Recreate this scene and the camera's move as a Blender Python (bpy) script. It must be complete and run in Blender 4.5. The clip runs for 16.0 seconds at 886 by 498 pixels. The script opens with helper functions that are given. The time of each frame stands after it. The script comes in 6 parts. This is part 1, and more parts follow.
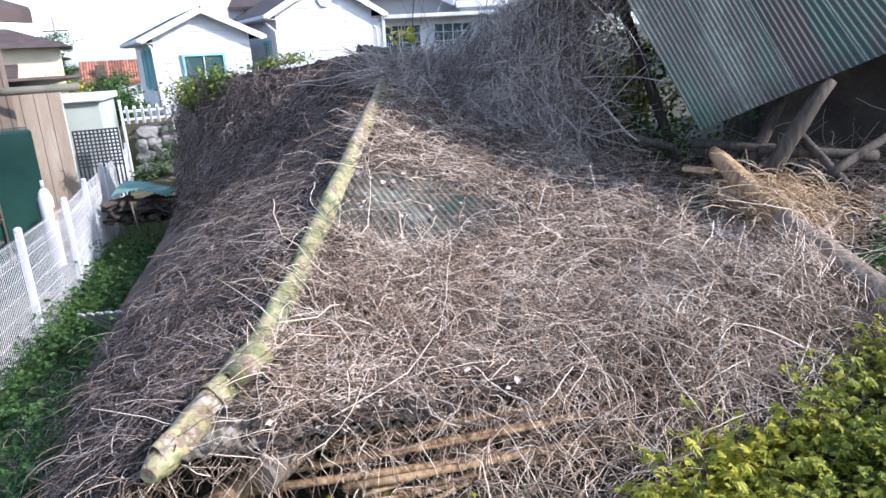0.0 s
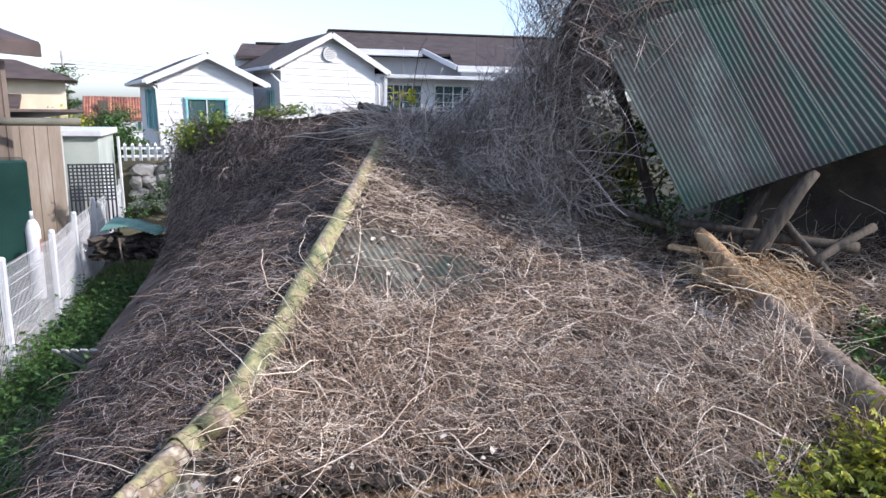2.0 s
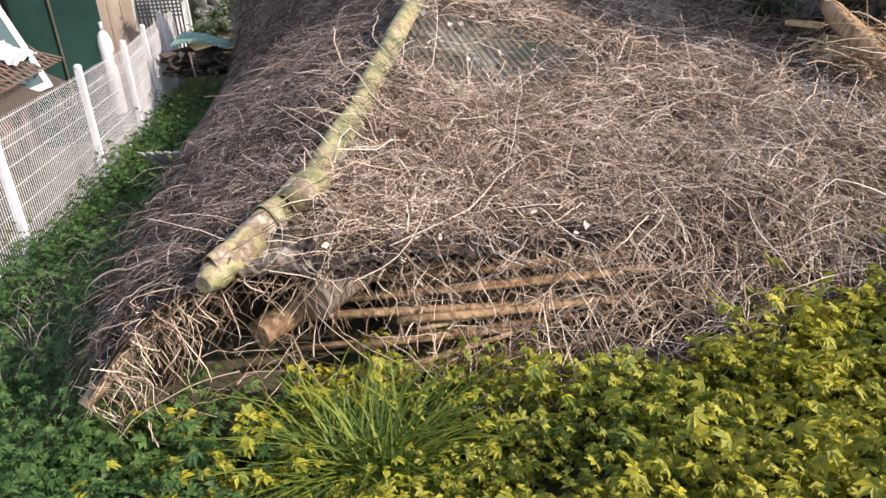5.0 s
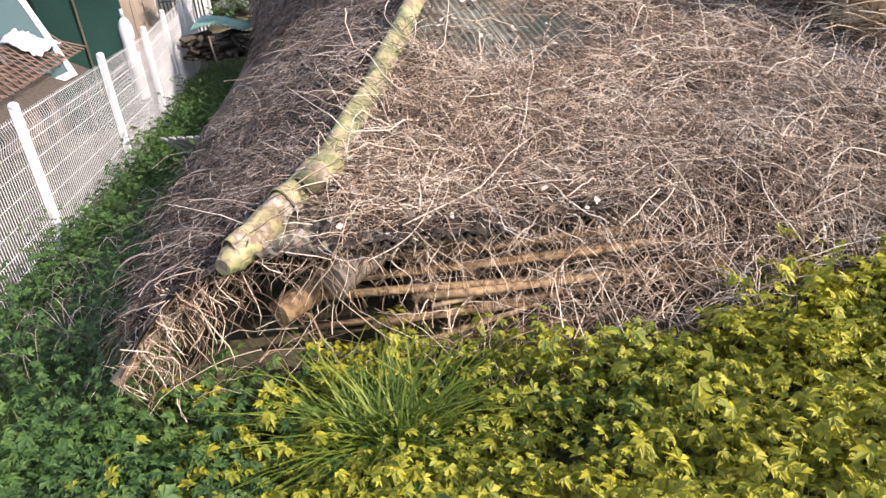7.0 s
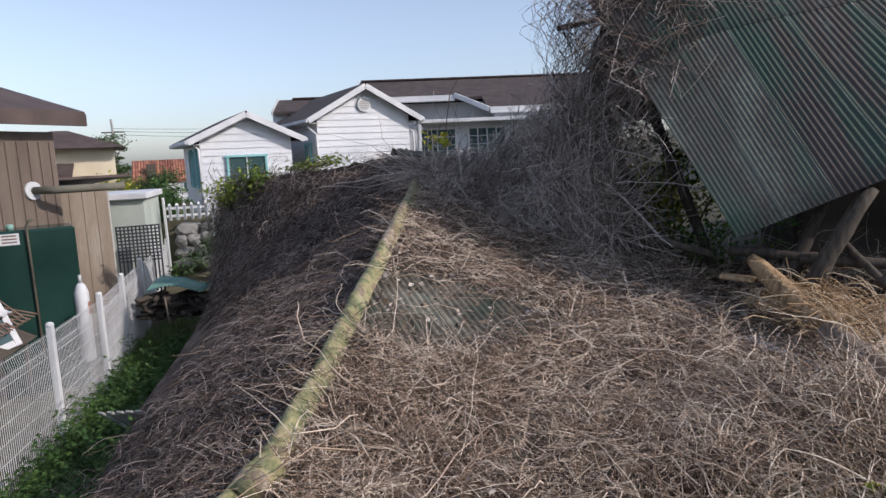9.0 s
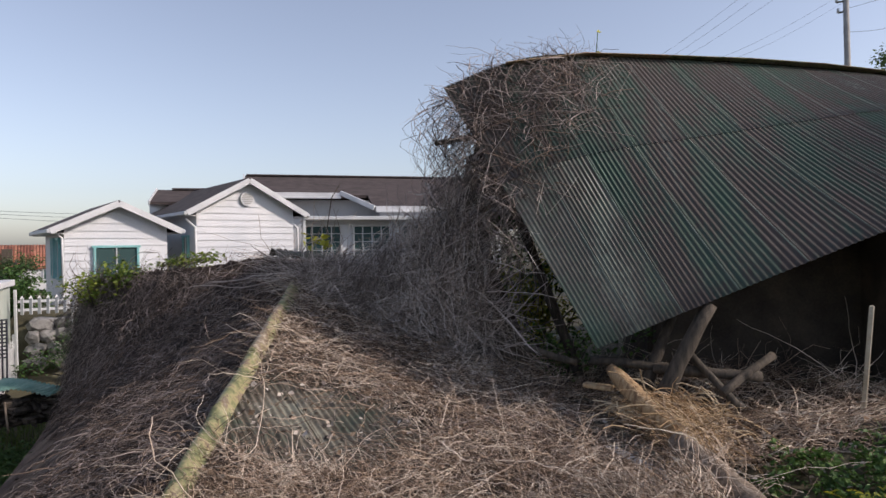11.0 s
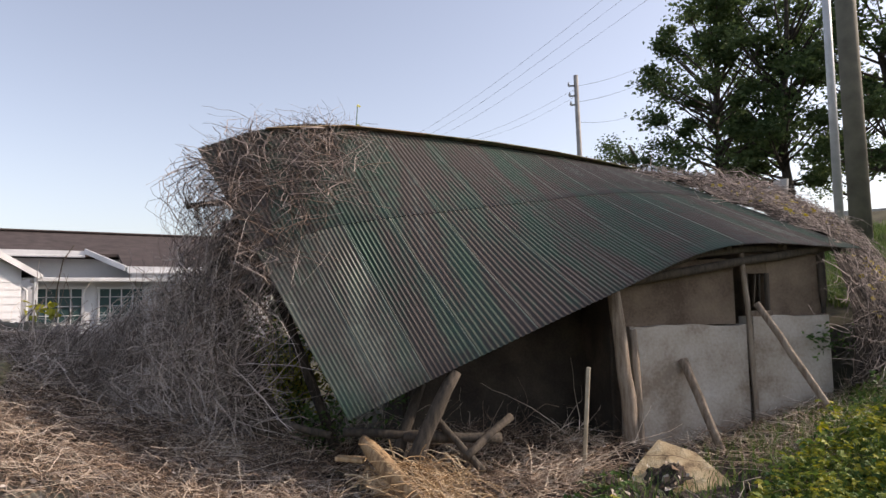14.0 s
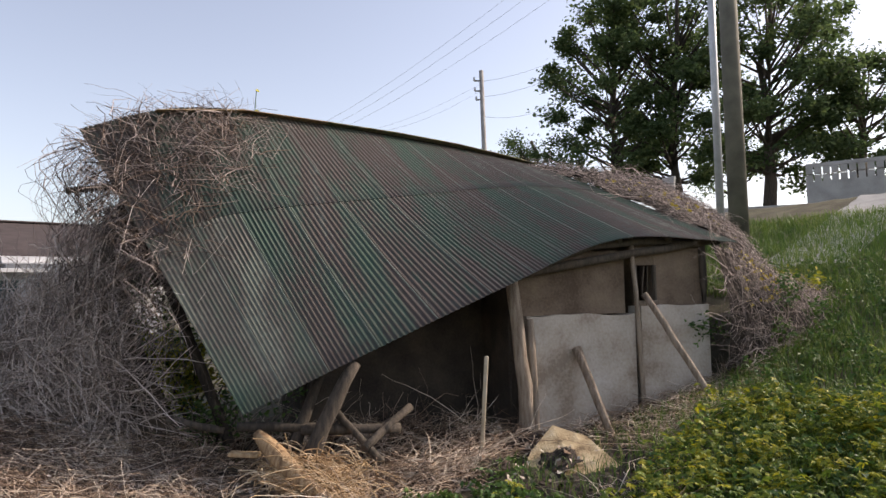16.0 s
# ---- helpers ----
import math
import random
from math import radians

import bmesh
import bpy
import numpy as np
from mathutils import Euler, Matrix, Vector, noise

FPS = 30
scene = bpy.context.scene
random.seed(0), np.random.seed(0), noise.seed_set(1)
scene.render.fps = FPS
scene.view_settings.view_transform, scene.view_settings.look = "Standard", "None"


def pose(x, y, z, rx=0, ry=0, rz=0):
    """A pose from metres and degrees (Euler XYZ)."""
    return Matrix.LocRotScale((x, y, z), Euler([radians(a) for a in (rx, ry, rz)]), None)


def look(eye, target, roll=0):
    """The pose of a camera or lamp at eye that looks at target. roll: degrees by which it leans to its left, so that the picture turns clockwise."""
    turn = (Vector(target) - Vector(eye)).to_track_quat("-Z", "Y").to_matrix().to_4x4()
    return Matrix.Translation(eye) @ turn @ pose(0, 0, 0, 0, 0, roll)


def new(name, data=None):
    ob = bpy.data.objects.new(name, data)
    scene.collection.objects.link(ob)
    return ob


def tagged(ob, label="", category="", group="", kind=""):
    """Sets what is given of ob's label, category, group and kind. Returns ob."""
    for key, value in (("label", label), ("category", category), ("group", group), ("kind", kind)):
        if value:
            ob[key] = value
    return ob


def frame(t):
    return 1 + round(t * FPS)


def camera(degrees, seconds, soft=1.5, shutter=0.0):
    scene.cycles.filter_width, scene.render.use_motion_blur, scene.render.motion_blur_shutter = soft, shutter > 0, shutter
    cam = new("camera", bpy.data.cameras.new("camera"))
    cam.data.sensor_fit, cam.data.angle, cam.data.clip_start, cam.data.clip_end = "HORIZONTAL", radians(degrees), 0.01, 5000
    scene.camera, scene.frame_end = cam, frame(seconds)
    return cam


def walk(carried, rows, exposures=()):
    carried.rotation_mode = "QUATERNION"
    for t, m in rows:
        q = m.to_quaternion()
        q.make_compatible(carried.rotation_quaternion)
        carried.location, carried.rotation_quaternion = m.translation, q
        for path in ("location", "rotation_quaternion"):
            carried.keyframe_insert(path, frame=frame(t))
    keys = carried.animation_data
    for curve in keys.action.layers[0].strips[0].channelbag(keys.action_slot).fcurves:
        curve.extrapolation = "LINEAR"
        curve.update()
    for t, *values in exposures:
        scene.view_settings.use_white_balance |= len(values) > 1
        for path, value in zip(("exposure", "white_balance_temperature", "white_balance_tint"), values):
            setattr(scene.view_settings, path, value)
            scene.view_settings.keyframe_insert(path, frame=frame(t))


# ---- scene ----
cam = camera(67.3, 16.0)
EXPOSURES = [(0.0, 1.2, 5400, 15), (1.7, 1.02, 5500, 15), (2.6, 0.35, 5900, 15), (3.4, 0.18, 6100, 15), (4.2, 0.66, 6250, 16), (5.2, 1.02, 6400, 17), (7.6, 1.22, 6300, 17), (8.3, 1.12, 5950, 16), (9.0, 0.1, 5900, 15), (10.0, 0.0, 6050, 16), (12.4, 0.25, 6650, 18), (16.0, 0.58, 6900, 18)]
PATH = [
    (0, (-0.243, 0.059, 3.243), (-0.137, 1.972, 2.671), -3.1),
    (0.5, (-0.305, 0.071, 3.134), (-0.221, 1.996, 2.596), -0.7),
    (1, (-0.324, 0.028, 3.162), (-0.328, 1.95, 2.609), 0.4),
    (1.5, (-0.287, 0.004, 3.264), (-0.24, 1.941, 2.768), 0.6),
    (2, (-0.235, 0.043, 3.298), (-0.086, 1.996, 2.889), 1.2),
    (2.5, (-0.197, 0.058, 3.31), (0.011, 2.017, 2.965), 0.6),
    (3, (-0.221, 0.077, 3.292), (-0.016, 2.04, 2.967), 0.2),
    (3.5, (-0.287, 0.118, 3.17), (-0.159, 2.08, 2.801), 0.4),
    (4, (-0.318, 0.175, 3.027), (-0.278, 2.099, 2.482), 0.1),
    (4.5, (-0.335, 0.179, 2.924), (-0.367, 2.062, 2.251), -1.3),
    (5, (-0.335, 0.218, 2.82), (-0.401, 2.013, 1.939), -1.6),
    (5.2, (-0.339, 0.229, 2.789), (-0.413, 1.992, 1.848), -1.3),
    (7.3, (-0.24, 0.152, 2.914), (-0.386, 1.91, 1.971), -4.4),
    (7.5, (-0.238, 0.153, 2.96), (-0.354, 1.958, 2.105), -3.8),
    (8, (-0.21, 0.176, 3.068), (-0.299, 2.081, 2.466), -3.4),
    (8.5, (-0.187, 0.216, 3.181), (-0.211, 2.176, 2.786), -2.8),
    (9, (-0.179, 0.218, 3.279), (-0.156, 2.198, 2.995), -2.6),
    (9.5, (-0.13, 0.232, 3.346), (-0.109, 2.221, 3.146), -2.5),
    (10, (-0.056, 0.249, 3.337), (0.076, 2.241, 3.22), -2.0),
    (10.2, (-0.054, 0.231, 3.353), (0.147, 2.219, 3.27), -1.6),
    (12.3, (0.056, 0.079, 3.523), (0.675, 1.98, 3.551), -0.8),
    (12.5, (0.101, 0.091, 3.532), (0.792, 1.968, 3.566), -0.9),
    (13, (0.149, 0.091, 3.55), (0.962, 1.917, 3.624), -1.2),
    (13.5, (0.177, 0.1, 3.543), (1.095, 1.873, 3.67), -1.7),
    (14, (0.189, 0.081, 3.55), (1.181, 1.81, 3.707), -1.0),
    (14.5, (0.22, 0.06, 3.534), (1.283, 1.746, 3.704), -1.2),
    (15, (0.249, 0.061, 3.527), (1.394, 1.694, 3.678), -1.6),
    (15.5, (0.267, 0.07, 3.523), (1.468, 1.662, 3.672), -1.9),
    (16, (0.257, 0.072, 3.527), (1.484, 1.647, 3.656), -1.1),
]
walk(cam, [(t, look(eye, target, roll)) for t, eye, target, roll in PATH], EXPOSURES)

# ---- sky, sun ----
SUN_AZ, SUN_EL = 111.0, 31.0      # degrees clockwise from +y, above the horizon
world = bpy.data.worlds.new("world")
scene.world = world
world.use_nodes = True
wn = world.node_tree
sky = wn.nodes.new("ShaderNodeTexSky")
sky.sky_type = "NISHITA"
sky.sun_disc = False
sky.sun_elevation, sky.sun_rotation = radians(SUN_EL), radians(SUN_AZ)
sky.air_density, sky.dust_density, sky.ozone_density = 1.0, 1.4, 1.5
haze = wn.nodes.new("ShaderNodeHueSaturation")      # thin haze whitens the sky
haze.inputs["Saturation"].default_value, haze.inputs["Value"].default_value = 0.68, 1.05
wn.links.new(sky.outputs[0], haze.inputs["Color"])
wn.links.new(haze.outputs[0], wn.nodes["Background"].inputs[0])
wn.nodes["Background"].inputs[1].default_value = 0.15
sun_data = bpy.data.lights.new("sun", "SUN")
sun_data.energy, sun_data.angle, sun_data.color = 3.3, radians(0.6), (1.0, 0.88, 0.74)
sun = new("sun", sun_data)
sun_dir = Vector((math.sin(radians(SUN_AZ)) * math.cos(radians(SUN_EL)), math.cos(radians(SUN_AZ)) * math.cos(radians(SUN_EL)), math.sin(radians(SUN_EL))))
sun.matrix_world = look(sun_dir * 60, (0, 0, 0))


# ---- materials ----
def mat(name, stops, scale=6.0, rough=0.8, bump=0.3, fine=60.0, metal=0.0, stretch=(1, 1, 1), per="none", spread=0.5, bump_dist=0.02, coords="Object", translucent=0.0):
    """A surface whose colour runs over the stops by a coarse and a fine noise; per: object or island shifts it piece by piece."""
    m = bpy.data.materials.new(name)
    m.use_nodes = True
    nt = m.node_tree
    n, l = nt.nodes, nt.links
    bsdf = n["Principled BSDF"]
    bsdf.inputs["Roughness"].default_value = rough
    bsdf.inputs["Metallic"].default_value = metal
    tc, mp = n.new("ShaderNodeTexCoord"), n.new("ShaderNodeMapping")
    mp.inputs["Scale"].default_value = stretch
    l.new(tc.outputs[coords], mp.inputs[0])
    big, small = n.new("ShaderNodeTexNoise"), n.new("ShaderNodeTexNoise")
    big.inputs["Scale"].default_value, big.inputs["Detail"].default_value = scale, 6
    small.inputs["Scale"].default_value, small.inputs["Detail"].default_value = fine, 4
    l.new(mp.outputs[0], big.inputs[0])
    l.new(mp.outputs[0], small.inputs[0])
    mix = n.new("ShaderNodeMath")
    mix.operation = "MULTIPLY_ADD"
    l.new(small.outputs[0], mix.inputs[0])
    mix.inputs[1].default_value = 0.35
    l.new(big.outputs[0], mix.inputs[2])
    off = n.new("ShaderNodeMath")
    off.operation = "SUBTRACT"
    l.new(mix.outputs[0], off.inputs[0])
    off.inputs[1].default_value = 0.175
    last = off
    if per != "none":
        if per == "object":
            src = n.new("ShaderNodeObjectInfo").outputs["Random"]
        else:
            src = n.new("ShaderNodeNewGeometry").outputs["Random Per Island"]
        sh = n.new("ShaderNodeMath")
        sh.operation = "MULTIPLY_ADD"
        l.new(src, sh.inputs[0])
        sh.inputs[1].default_value = spread
        l.new(off.outputs[0], sh.inputs[2])
        sub = n.new("ShaderNodeMath")
        sub.operation = "SUBTRACT"
        l.new(sh.outputs[0], sub.inputs[0])
        sub.inputs[1].default_value = spread / 2
        last = sub
    ramp = n.new("ShaderNodeValToRGB")
    el = ramp.color_ramp.elements
    el[0].position, el[0].color = stops[0][0], (*stops[0][1], 1)
    el[1].position, el[1].color = stops[-1][0], (*stops[-1][1], 1)
    for p, c in stops[1:-1]:
        e = el.new(p)
        e.color = (*c, 1)
    l.new(last.outputs[0], ramp.inputs[0])
    l.new(ramp.outputs[0], bsdf.inputs["Base Color"])
    if bump:
        b = n.new("ShaderNodeBump")
        b.inputs["Strength"].default_value, b.inputs["Distance"].default_value = bump, bump_dist
        l.new(mix.outputs[0], b.inputs["Height"])
        l.new(b.outputs[0], bsdf.inputs["Normal"])
    if translucent:
        tr, ms = n.new("ShaderNodeBsdfTranslucent"), n.new("ShaderNodeMixShader")
        l.new(ramp.outputs[0], tr.inputs[0])
        ms.inputs[0].default_value = translucent
        l.new(bsdf.outputs[0], ms.inputs[1])
        l.new(tr.outputs[0], ms.inputs[2])
        l.new(ms.outputs[0], n["Material Output"].inputs[0])
    return m


M_SOIL = mat("soil", [(0.3, (0.05, 0.045, 0.025)), (0.5, (0.09, 0.08, 0.045)), (0.7, (0.13, 0.12, 0.07))], 1.5, 0.95, 0.6, 25)
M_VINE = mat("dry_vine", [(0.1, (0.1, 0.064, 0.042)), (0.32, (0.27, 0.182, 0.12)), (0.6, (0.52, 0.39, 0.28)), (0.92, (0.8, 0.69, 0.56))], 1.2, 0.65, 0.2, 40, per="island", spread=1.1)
# lower stems in a darker brown, which paints the shade beneath the top ones
M_VINE_UNDER = mat("under_shade_vine", [(0.15, (0.035, 0.023, 0.017)), (0.5, (0.105, 0.07, 0.05)), (0.85, (0.27, 0.19, 0.14))], 1.2, 0.8, 0.2, 40, per="island", spread=0.8)
# darker grey copy of the dry vine; carries the shade on the left roof face
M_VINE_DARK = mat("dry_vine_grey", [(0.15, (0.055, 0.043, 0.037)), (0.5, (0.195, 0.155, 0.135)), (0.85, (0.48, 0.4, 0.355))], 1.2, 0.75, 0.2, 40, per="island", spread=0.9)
M_VINE_PALE = mat("pale_grey_vine", [(0.15, (0.15, 0.118, 0.098)), (0.5, (0.38, 0.315, 0.27)), (0.85, (0.66, 0.575, 0.51))], 1.2, 0.75, 0.2, 40, per="island", spread=0.9)
M_MAT_GREY = mat("grey_vine_mat", [(0.3, (0.07, 0.058, 0.052)), (0.5, (0.19, 0.16, 0.147)), (0.75, (0.36, 0.32, 0.3))], 9, 0.95, 1.0, 70, bump_dist=0.05)
# litter colour darkened to paint the shade seen in gaps between stems
M_MAT = mat("gap_shade_mat", [(0.3, (0.016, 0.012, 0.009)), (0.5, (0.036, 0.026, 0.02)), (0.75, (0.09, 0.068, 0.054))], 9, 0.95, 1.0, 70, stretch=(1, 1, 1), bump_dist=0.05)
M_DRYLEAF = mat("dry_leaf", [(0.2, (0.2, 0.13, 0.08)), (0.5, (0.36, 0.29, 0.22)), (0.8, (0.6, 0.54, 0.48))], 3, 0.8, 0.2, per="island", spread=0.9)
M_SHEET = mat("corrugated_steel", [(0.3, (0.026, 0.06, 0.038)), (0.42, (0.038, 0.06, 0.042)), (0.49, (0.046, 0.052, 0.038)), (0.55, (0.055, 0.043, 0.034)), (0.62, (0.062, 0.046, 0.038)), (0.7, (0.055, 0.058, 0.047)), (0.8, (0.14, 0.14, 0.12))], 1.0, 0.7, 0.2, 16, stretch=(2.6, 0.5, 0.5), per="object", spread=0.07)
M_LAP = mat("worn_sheet_lap", [(0.3, (0.05, 0.062, 0.05)), (0.5, (0.075, 0.1, 0.078)), (0.75, (0.15, 0.17, 0.14))], 2.0, 0.5, 0.1, 14)
# mud wall colour taken near black to hold the shade inside the recess
M_RECESS_SHADE = mat("recess_shade_mud_wall", [(0.3, (0.03, 0.024, 0.02)), (0.5, (0.055, 0.045, 0.036)), (0.75, (0.1, 0.08, 0.06))], 2, 0.95, 0.6, 30, bump_dist=0.03)
M_SHEET_SIDE = mat("green_painted_steel", [(0.3, (0.04, 0.07, 0.045)), (0.44, (0.07, 0.085, 0.058)), (0.54, (0.08, 0.068, 0.052)), (0.7, (0.13, 0.145, 0.108))], 1.0, 0.45, 0.1, 20, stretch=(2, 0.7, 0.7))
M_OLDSHEET = mat("old_corrugated_roofing", [(0.3, (0.055, 0.08, 0.055)), (0.5, (0.12, 0.1, 0.075)), (0.7, (0.24, 0.235, 0.18))], 2.0, 0.7, 0.3, 30)
M_BROWNSHEET = mat("rusty_brown_roofing", [(0.3, (0.06, 0.043, 0.032)), (0.5, (0.11, 0.08, 0.06)), (0.7, (0.19, 0.15, 0.115))], 2.0, 0.75, 0.3, 30)
M_CAP = mat("faded_yellow_ridge", [(0.28, (0.09, 0.105, 0.05)), (0.42, (0.21, 0.21, 0.095)), (0.52, (0.34, 0.3, 0.155)), (0.6, (0.17, 0.12, 0.08)), (0.75, (0.42, 0.37, 0.28))], 6, 0.6, 0.3, 30, per="object", spread=0.2)
M_RIDGE = mat("weathered_ridge_board", [(0.3, (0.24, 0.17, 0.1)), (0.6, (0.42, 0.35, 0.25)), (0.8, (0.5, 0.46, 0.36))], 3, 0.7, 0.3, 40, per="object", spread=0.3)
M_WOOD = mat("weathered_wood", [(0.25, (0.09, 0.065, 0.045)), (0.5, (0.22, 0.17, 0.125)), (0.75, (0.34, 0.28, 0.22))], 4, 0.85, 0.5, 40, stretch=(6, 6, 0.8), per="object", spread=0.25)
M_WOOD_WARM = mat("broken_wood", [(0.25, (0.16, 0.09, 0.045)), (0.5, (0.38, 0.25, 0.13)), (0.75, (0.55, 0.42, 0.26))], 4, 0.85, 0.5, 40, stretch=(6, 6, 0.8), per="object", spread=0.3)
M_WOOD_DARK = mat("dark_wood", [(0.3, (0.03, 0.025, 0.02)), (0.7, (0.1, 0.08, 0.06))], 4, 0.9, 0.5, 40, stretch=(6, 6, 0.8), per="object", spread=0.3)
M_PLASTER = mat("white_lime_plaster", [(0.3, (0.27, 0.215, 0.165)), (0.45, (0.4, 0.345, 0.285)), (0.6, (0.47, 0.425, 0.365)), (0.75, (0.53, 0.5, 0.45))], 1.8, 0.9, 0.5, 25, bump_dist=0.03)
# mud brown, darkened so the upper wall holds the eave's shade
M_MUD = mat("brown_mud_wall", [(0.3, (0.1, 0.07, 0.048)), (0.5, (0.175, 0.128, 0.09)), (0.75, (0.25, 0.19, 0.135))], 2, 0.95, 0.6, 30, bump_dist=0.03)
M_WHITE = mat("white_paint", [(0.3, (0.5, 0.51, 0.52)), (0.7, (0.68, 0.68, 0.68))], 1.2, 0.5, 0.05, 30)
M_SIDING = mat("white_siding", [(0.3, (0.56, 0.58, 0.61)), (0.7, (0.7, 0.7, 0.71))], 0.7, 0.6, 0.05, 20)
M_SHINGLE = mat("brown_roof_shingle", [(0.3, (0.04, 0.03, 0.029)), (0.7, (0.085, 0.066, 0.062))], 2, 0.95, 0.4, 12, stretch=(1, 1, 4))
M_TEAL = mat("teal_trim", [(0.3, (0.16, 0.42, 0.42)), (0.7, (0.3, 0.55, 0.55))], 2, 0.5, 0.05)
M_BARN = mat("brown_metal_siding", [(0.3, (0.105, 0.08, 0.062)), (0.7, (0.165, 0.128, 0.1))], 1, 0.6, 0.1, 20, stretch=(3, 3, 0.5))
M_BARNROOF = mat("dark_brown_roof_edge", [(0.3, (0.05, 0.035, 0.03)), (0.7, (0.1, 0.07, 0.06))], 2, 0.7, 0.1)
M_TAN = mat("tan_panel", [(0.3, (0.16, 0.125, 0.09)), (0.6, (0.23, 0.185, 0.14)), (0.8, (0.3, 0.265, 0.215))], 1.0, 0.8, 0.2, 12, stretch=(2, 2, 0.4))
M_PALE = mat("pale_green_wall", [(0.3, (0.33, 0.38, 0.33)), (0.7, (0.46, 0.49, 0.43))], 1.0, 0.8, 0.2)
M_CREAM = mat("cream_wall", [(0.3, (0.62, 0.52, 0.36)), (0.7, (0.74, 0.65, 0.48))], 1.0, 0.8, 0.1)
M_GREENBOX = mat("dark_green_metal", [(0.3, (0.008, 0.026, 0.022)), (0.7, (0.018, 0.05, 0.04))], 1.2, 0.2, 0.05)
M_TILE = mat("red_roof_tile", [(0.3, (0.22, 0.08, 0.05)), (0.7, (0.42, 0.18, 0.11))], 3, 0.8, 0.2, per="object")
M_STONE = mat("grey_rock", [(0.3, (0.1, 0.1, 0.095)), (0.5, (0.2, 0.195, 0.185)), (0.75, (0.33, 0.32, 0.3))], 3, 0.9, 0.8, 20, per="object", spread=0.3)
M_CONC = mat("grey_concrete", [(0.3, (0.3, 0.29, 0.27)), (0.7, (0.46, 0.45, 0.42))], 1.5, 0.9, 0.3, 30)
M_BLACK = mat("black_plastic", [(0.3, (0.02, 0.022, 0.03)), (0.7, (0.045, 0.05, 0.065))], 3, 0.5, 0.1)
M_STEEL = mat("galvanised_steel", [(0.3, (0.4, 0.42, 0.43)), (0.7, (0.55, 0.56, 0.57))], 3, 0.45, 0.05, metal=0.3)
# yellow pushed up to put sunlight into the colour of the bank weeds
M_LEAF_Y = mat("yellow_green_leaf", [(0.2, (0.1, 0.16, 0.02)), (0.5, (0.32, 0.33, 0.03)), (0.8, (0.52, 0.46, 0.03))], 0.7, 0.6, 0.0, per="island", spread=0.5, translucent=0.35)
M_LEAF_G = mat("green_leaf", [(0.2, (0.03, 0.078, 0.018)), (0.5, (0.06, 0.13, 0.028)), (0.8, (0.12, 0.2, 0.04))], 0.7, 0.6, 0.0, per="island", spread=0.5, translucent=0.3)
M_LEAF_M = mat("fresh_green_leaf", [(0.2, (0.07, 0.13, 0.02)), (0.5, (0.15, 0.22, 0.03)), (0.8, (0.3, 0.34, 0.05))], 0.7, 0.6, 0.0, per="island", spread=0.6, translucent=0.35)
M_GRASS = mat("grass_blade", [(0.2, (0.05, 0.11, 0.02)), (0.5, (0.1, 0.18, 0.03)), (0.8, (0.22, 0.27, 0.07))], 0.5, 0.6, 0.0, per="island", spread=0.5, translucent=0.35)
M_PINE = mat("dark_tree_leaf", [(0.2, (0.045, 0.08, 0.03)), (0.5, (0.085, 0.135, 0.05)), (0.8, (0.14, 0.19, 0.07))], 0.3, 0.7, 0.0, per="island", spread=0.5, translucent=0.55)
M_YELLOW = mat("yellow_blossom", [(0.3, (0.5, 0.4, 0.02)), (0.7, (0.65, 0.52, 0.03))], 3, 0.6, 0.0, per="island", translucent=0.3)
M_STRAW = mat("straw", [(0.2, (0.22, 0.13, 0.06)), (0.5, (0.46, 0.31, 0.16)), (0.8, (0.66, 0.53, 0.36))], 2, 0.8, 0.1, per="island", spread=0.6)
M_CLOTH = mat("grey_cloth", [(0.3, (0.4, 0.39, 0.4)), (0.7, (0.55, 0.54, 0.54))], 5, 0.9, 0.4)
M_RUST = mat("rusty_lattice", [(0.3, (0.1, 0.06, 0.04)), (0.7, (0.2, 0.13, 0.095))], 5, 0.8, 0.3)
M_GREENSHEET = mat("turquoise_sheet", [(0.3, (0.1, 0.25, 0.2)), (0.7, (0.25, 0.4, 0.33))], 3, 0.6, 0.1)
M_POLE = mat("concrete_pole", [(0.3, (0.22, 0.21, 0.2)), (0.7, (0.34, 0.33, 0.31))], 2, 0.8, 0.2)
M_DRAB = mat("drab_weathered_pole", [(0.3, (0.09, 0.085, 0.065)), (0.7, (0.17, 0.16, 0.12))], 2, 0.8, 0.2)
M_GLASS = bpy.data.materials.new("window_glass")
M_GLASS.use_nodes = True
M_GLASS.node_tree.nodes["Principled BSDF"].inputs["Base Color"].default_value = (0.05, 0.09, 0.09, 1)
M_GLASS.node_tree.nodes["Principled BSDF"].inputs["Roughness"].default_value = 0.08


# ---- mesh helpers ----
RNG = np.random.default_rng(7)


def mesh_np(name, verts, quads, material, smooth=False):
    """A mesh from arrays of vertices and quads."""
    verts, quads = np.asarray(verts, np.float32), np.asarray(quads, np.int32)
    me = bpy.data.meshes.new(name)
    k = quads.shape[1]
    me.vertices.add(len(verts))
    me.vertices.foreach_set("co", verts.ravel())
    me.loops.add(quads.size)
    me.loops.foreach_set("vertex_index", quads.ravel())
    me.polygons.add(len(quads))
    me.polygons.foreach_set("loop_start", np.arange(0, quads.size, k, dtype=np.int32))
    me.polygons.foreach_set("loop_total", np.full(len(quads), k, np.int32))
    if smooth:
        me.polygons.foreach_set("use_smooth", np.ones(len(quads), bool))
    me.update(calc_edges=True)
    me.validate()
    me.materials.append(material)
    return me


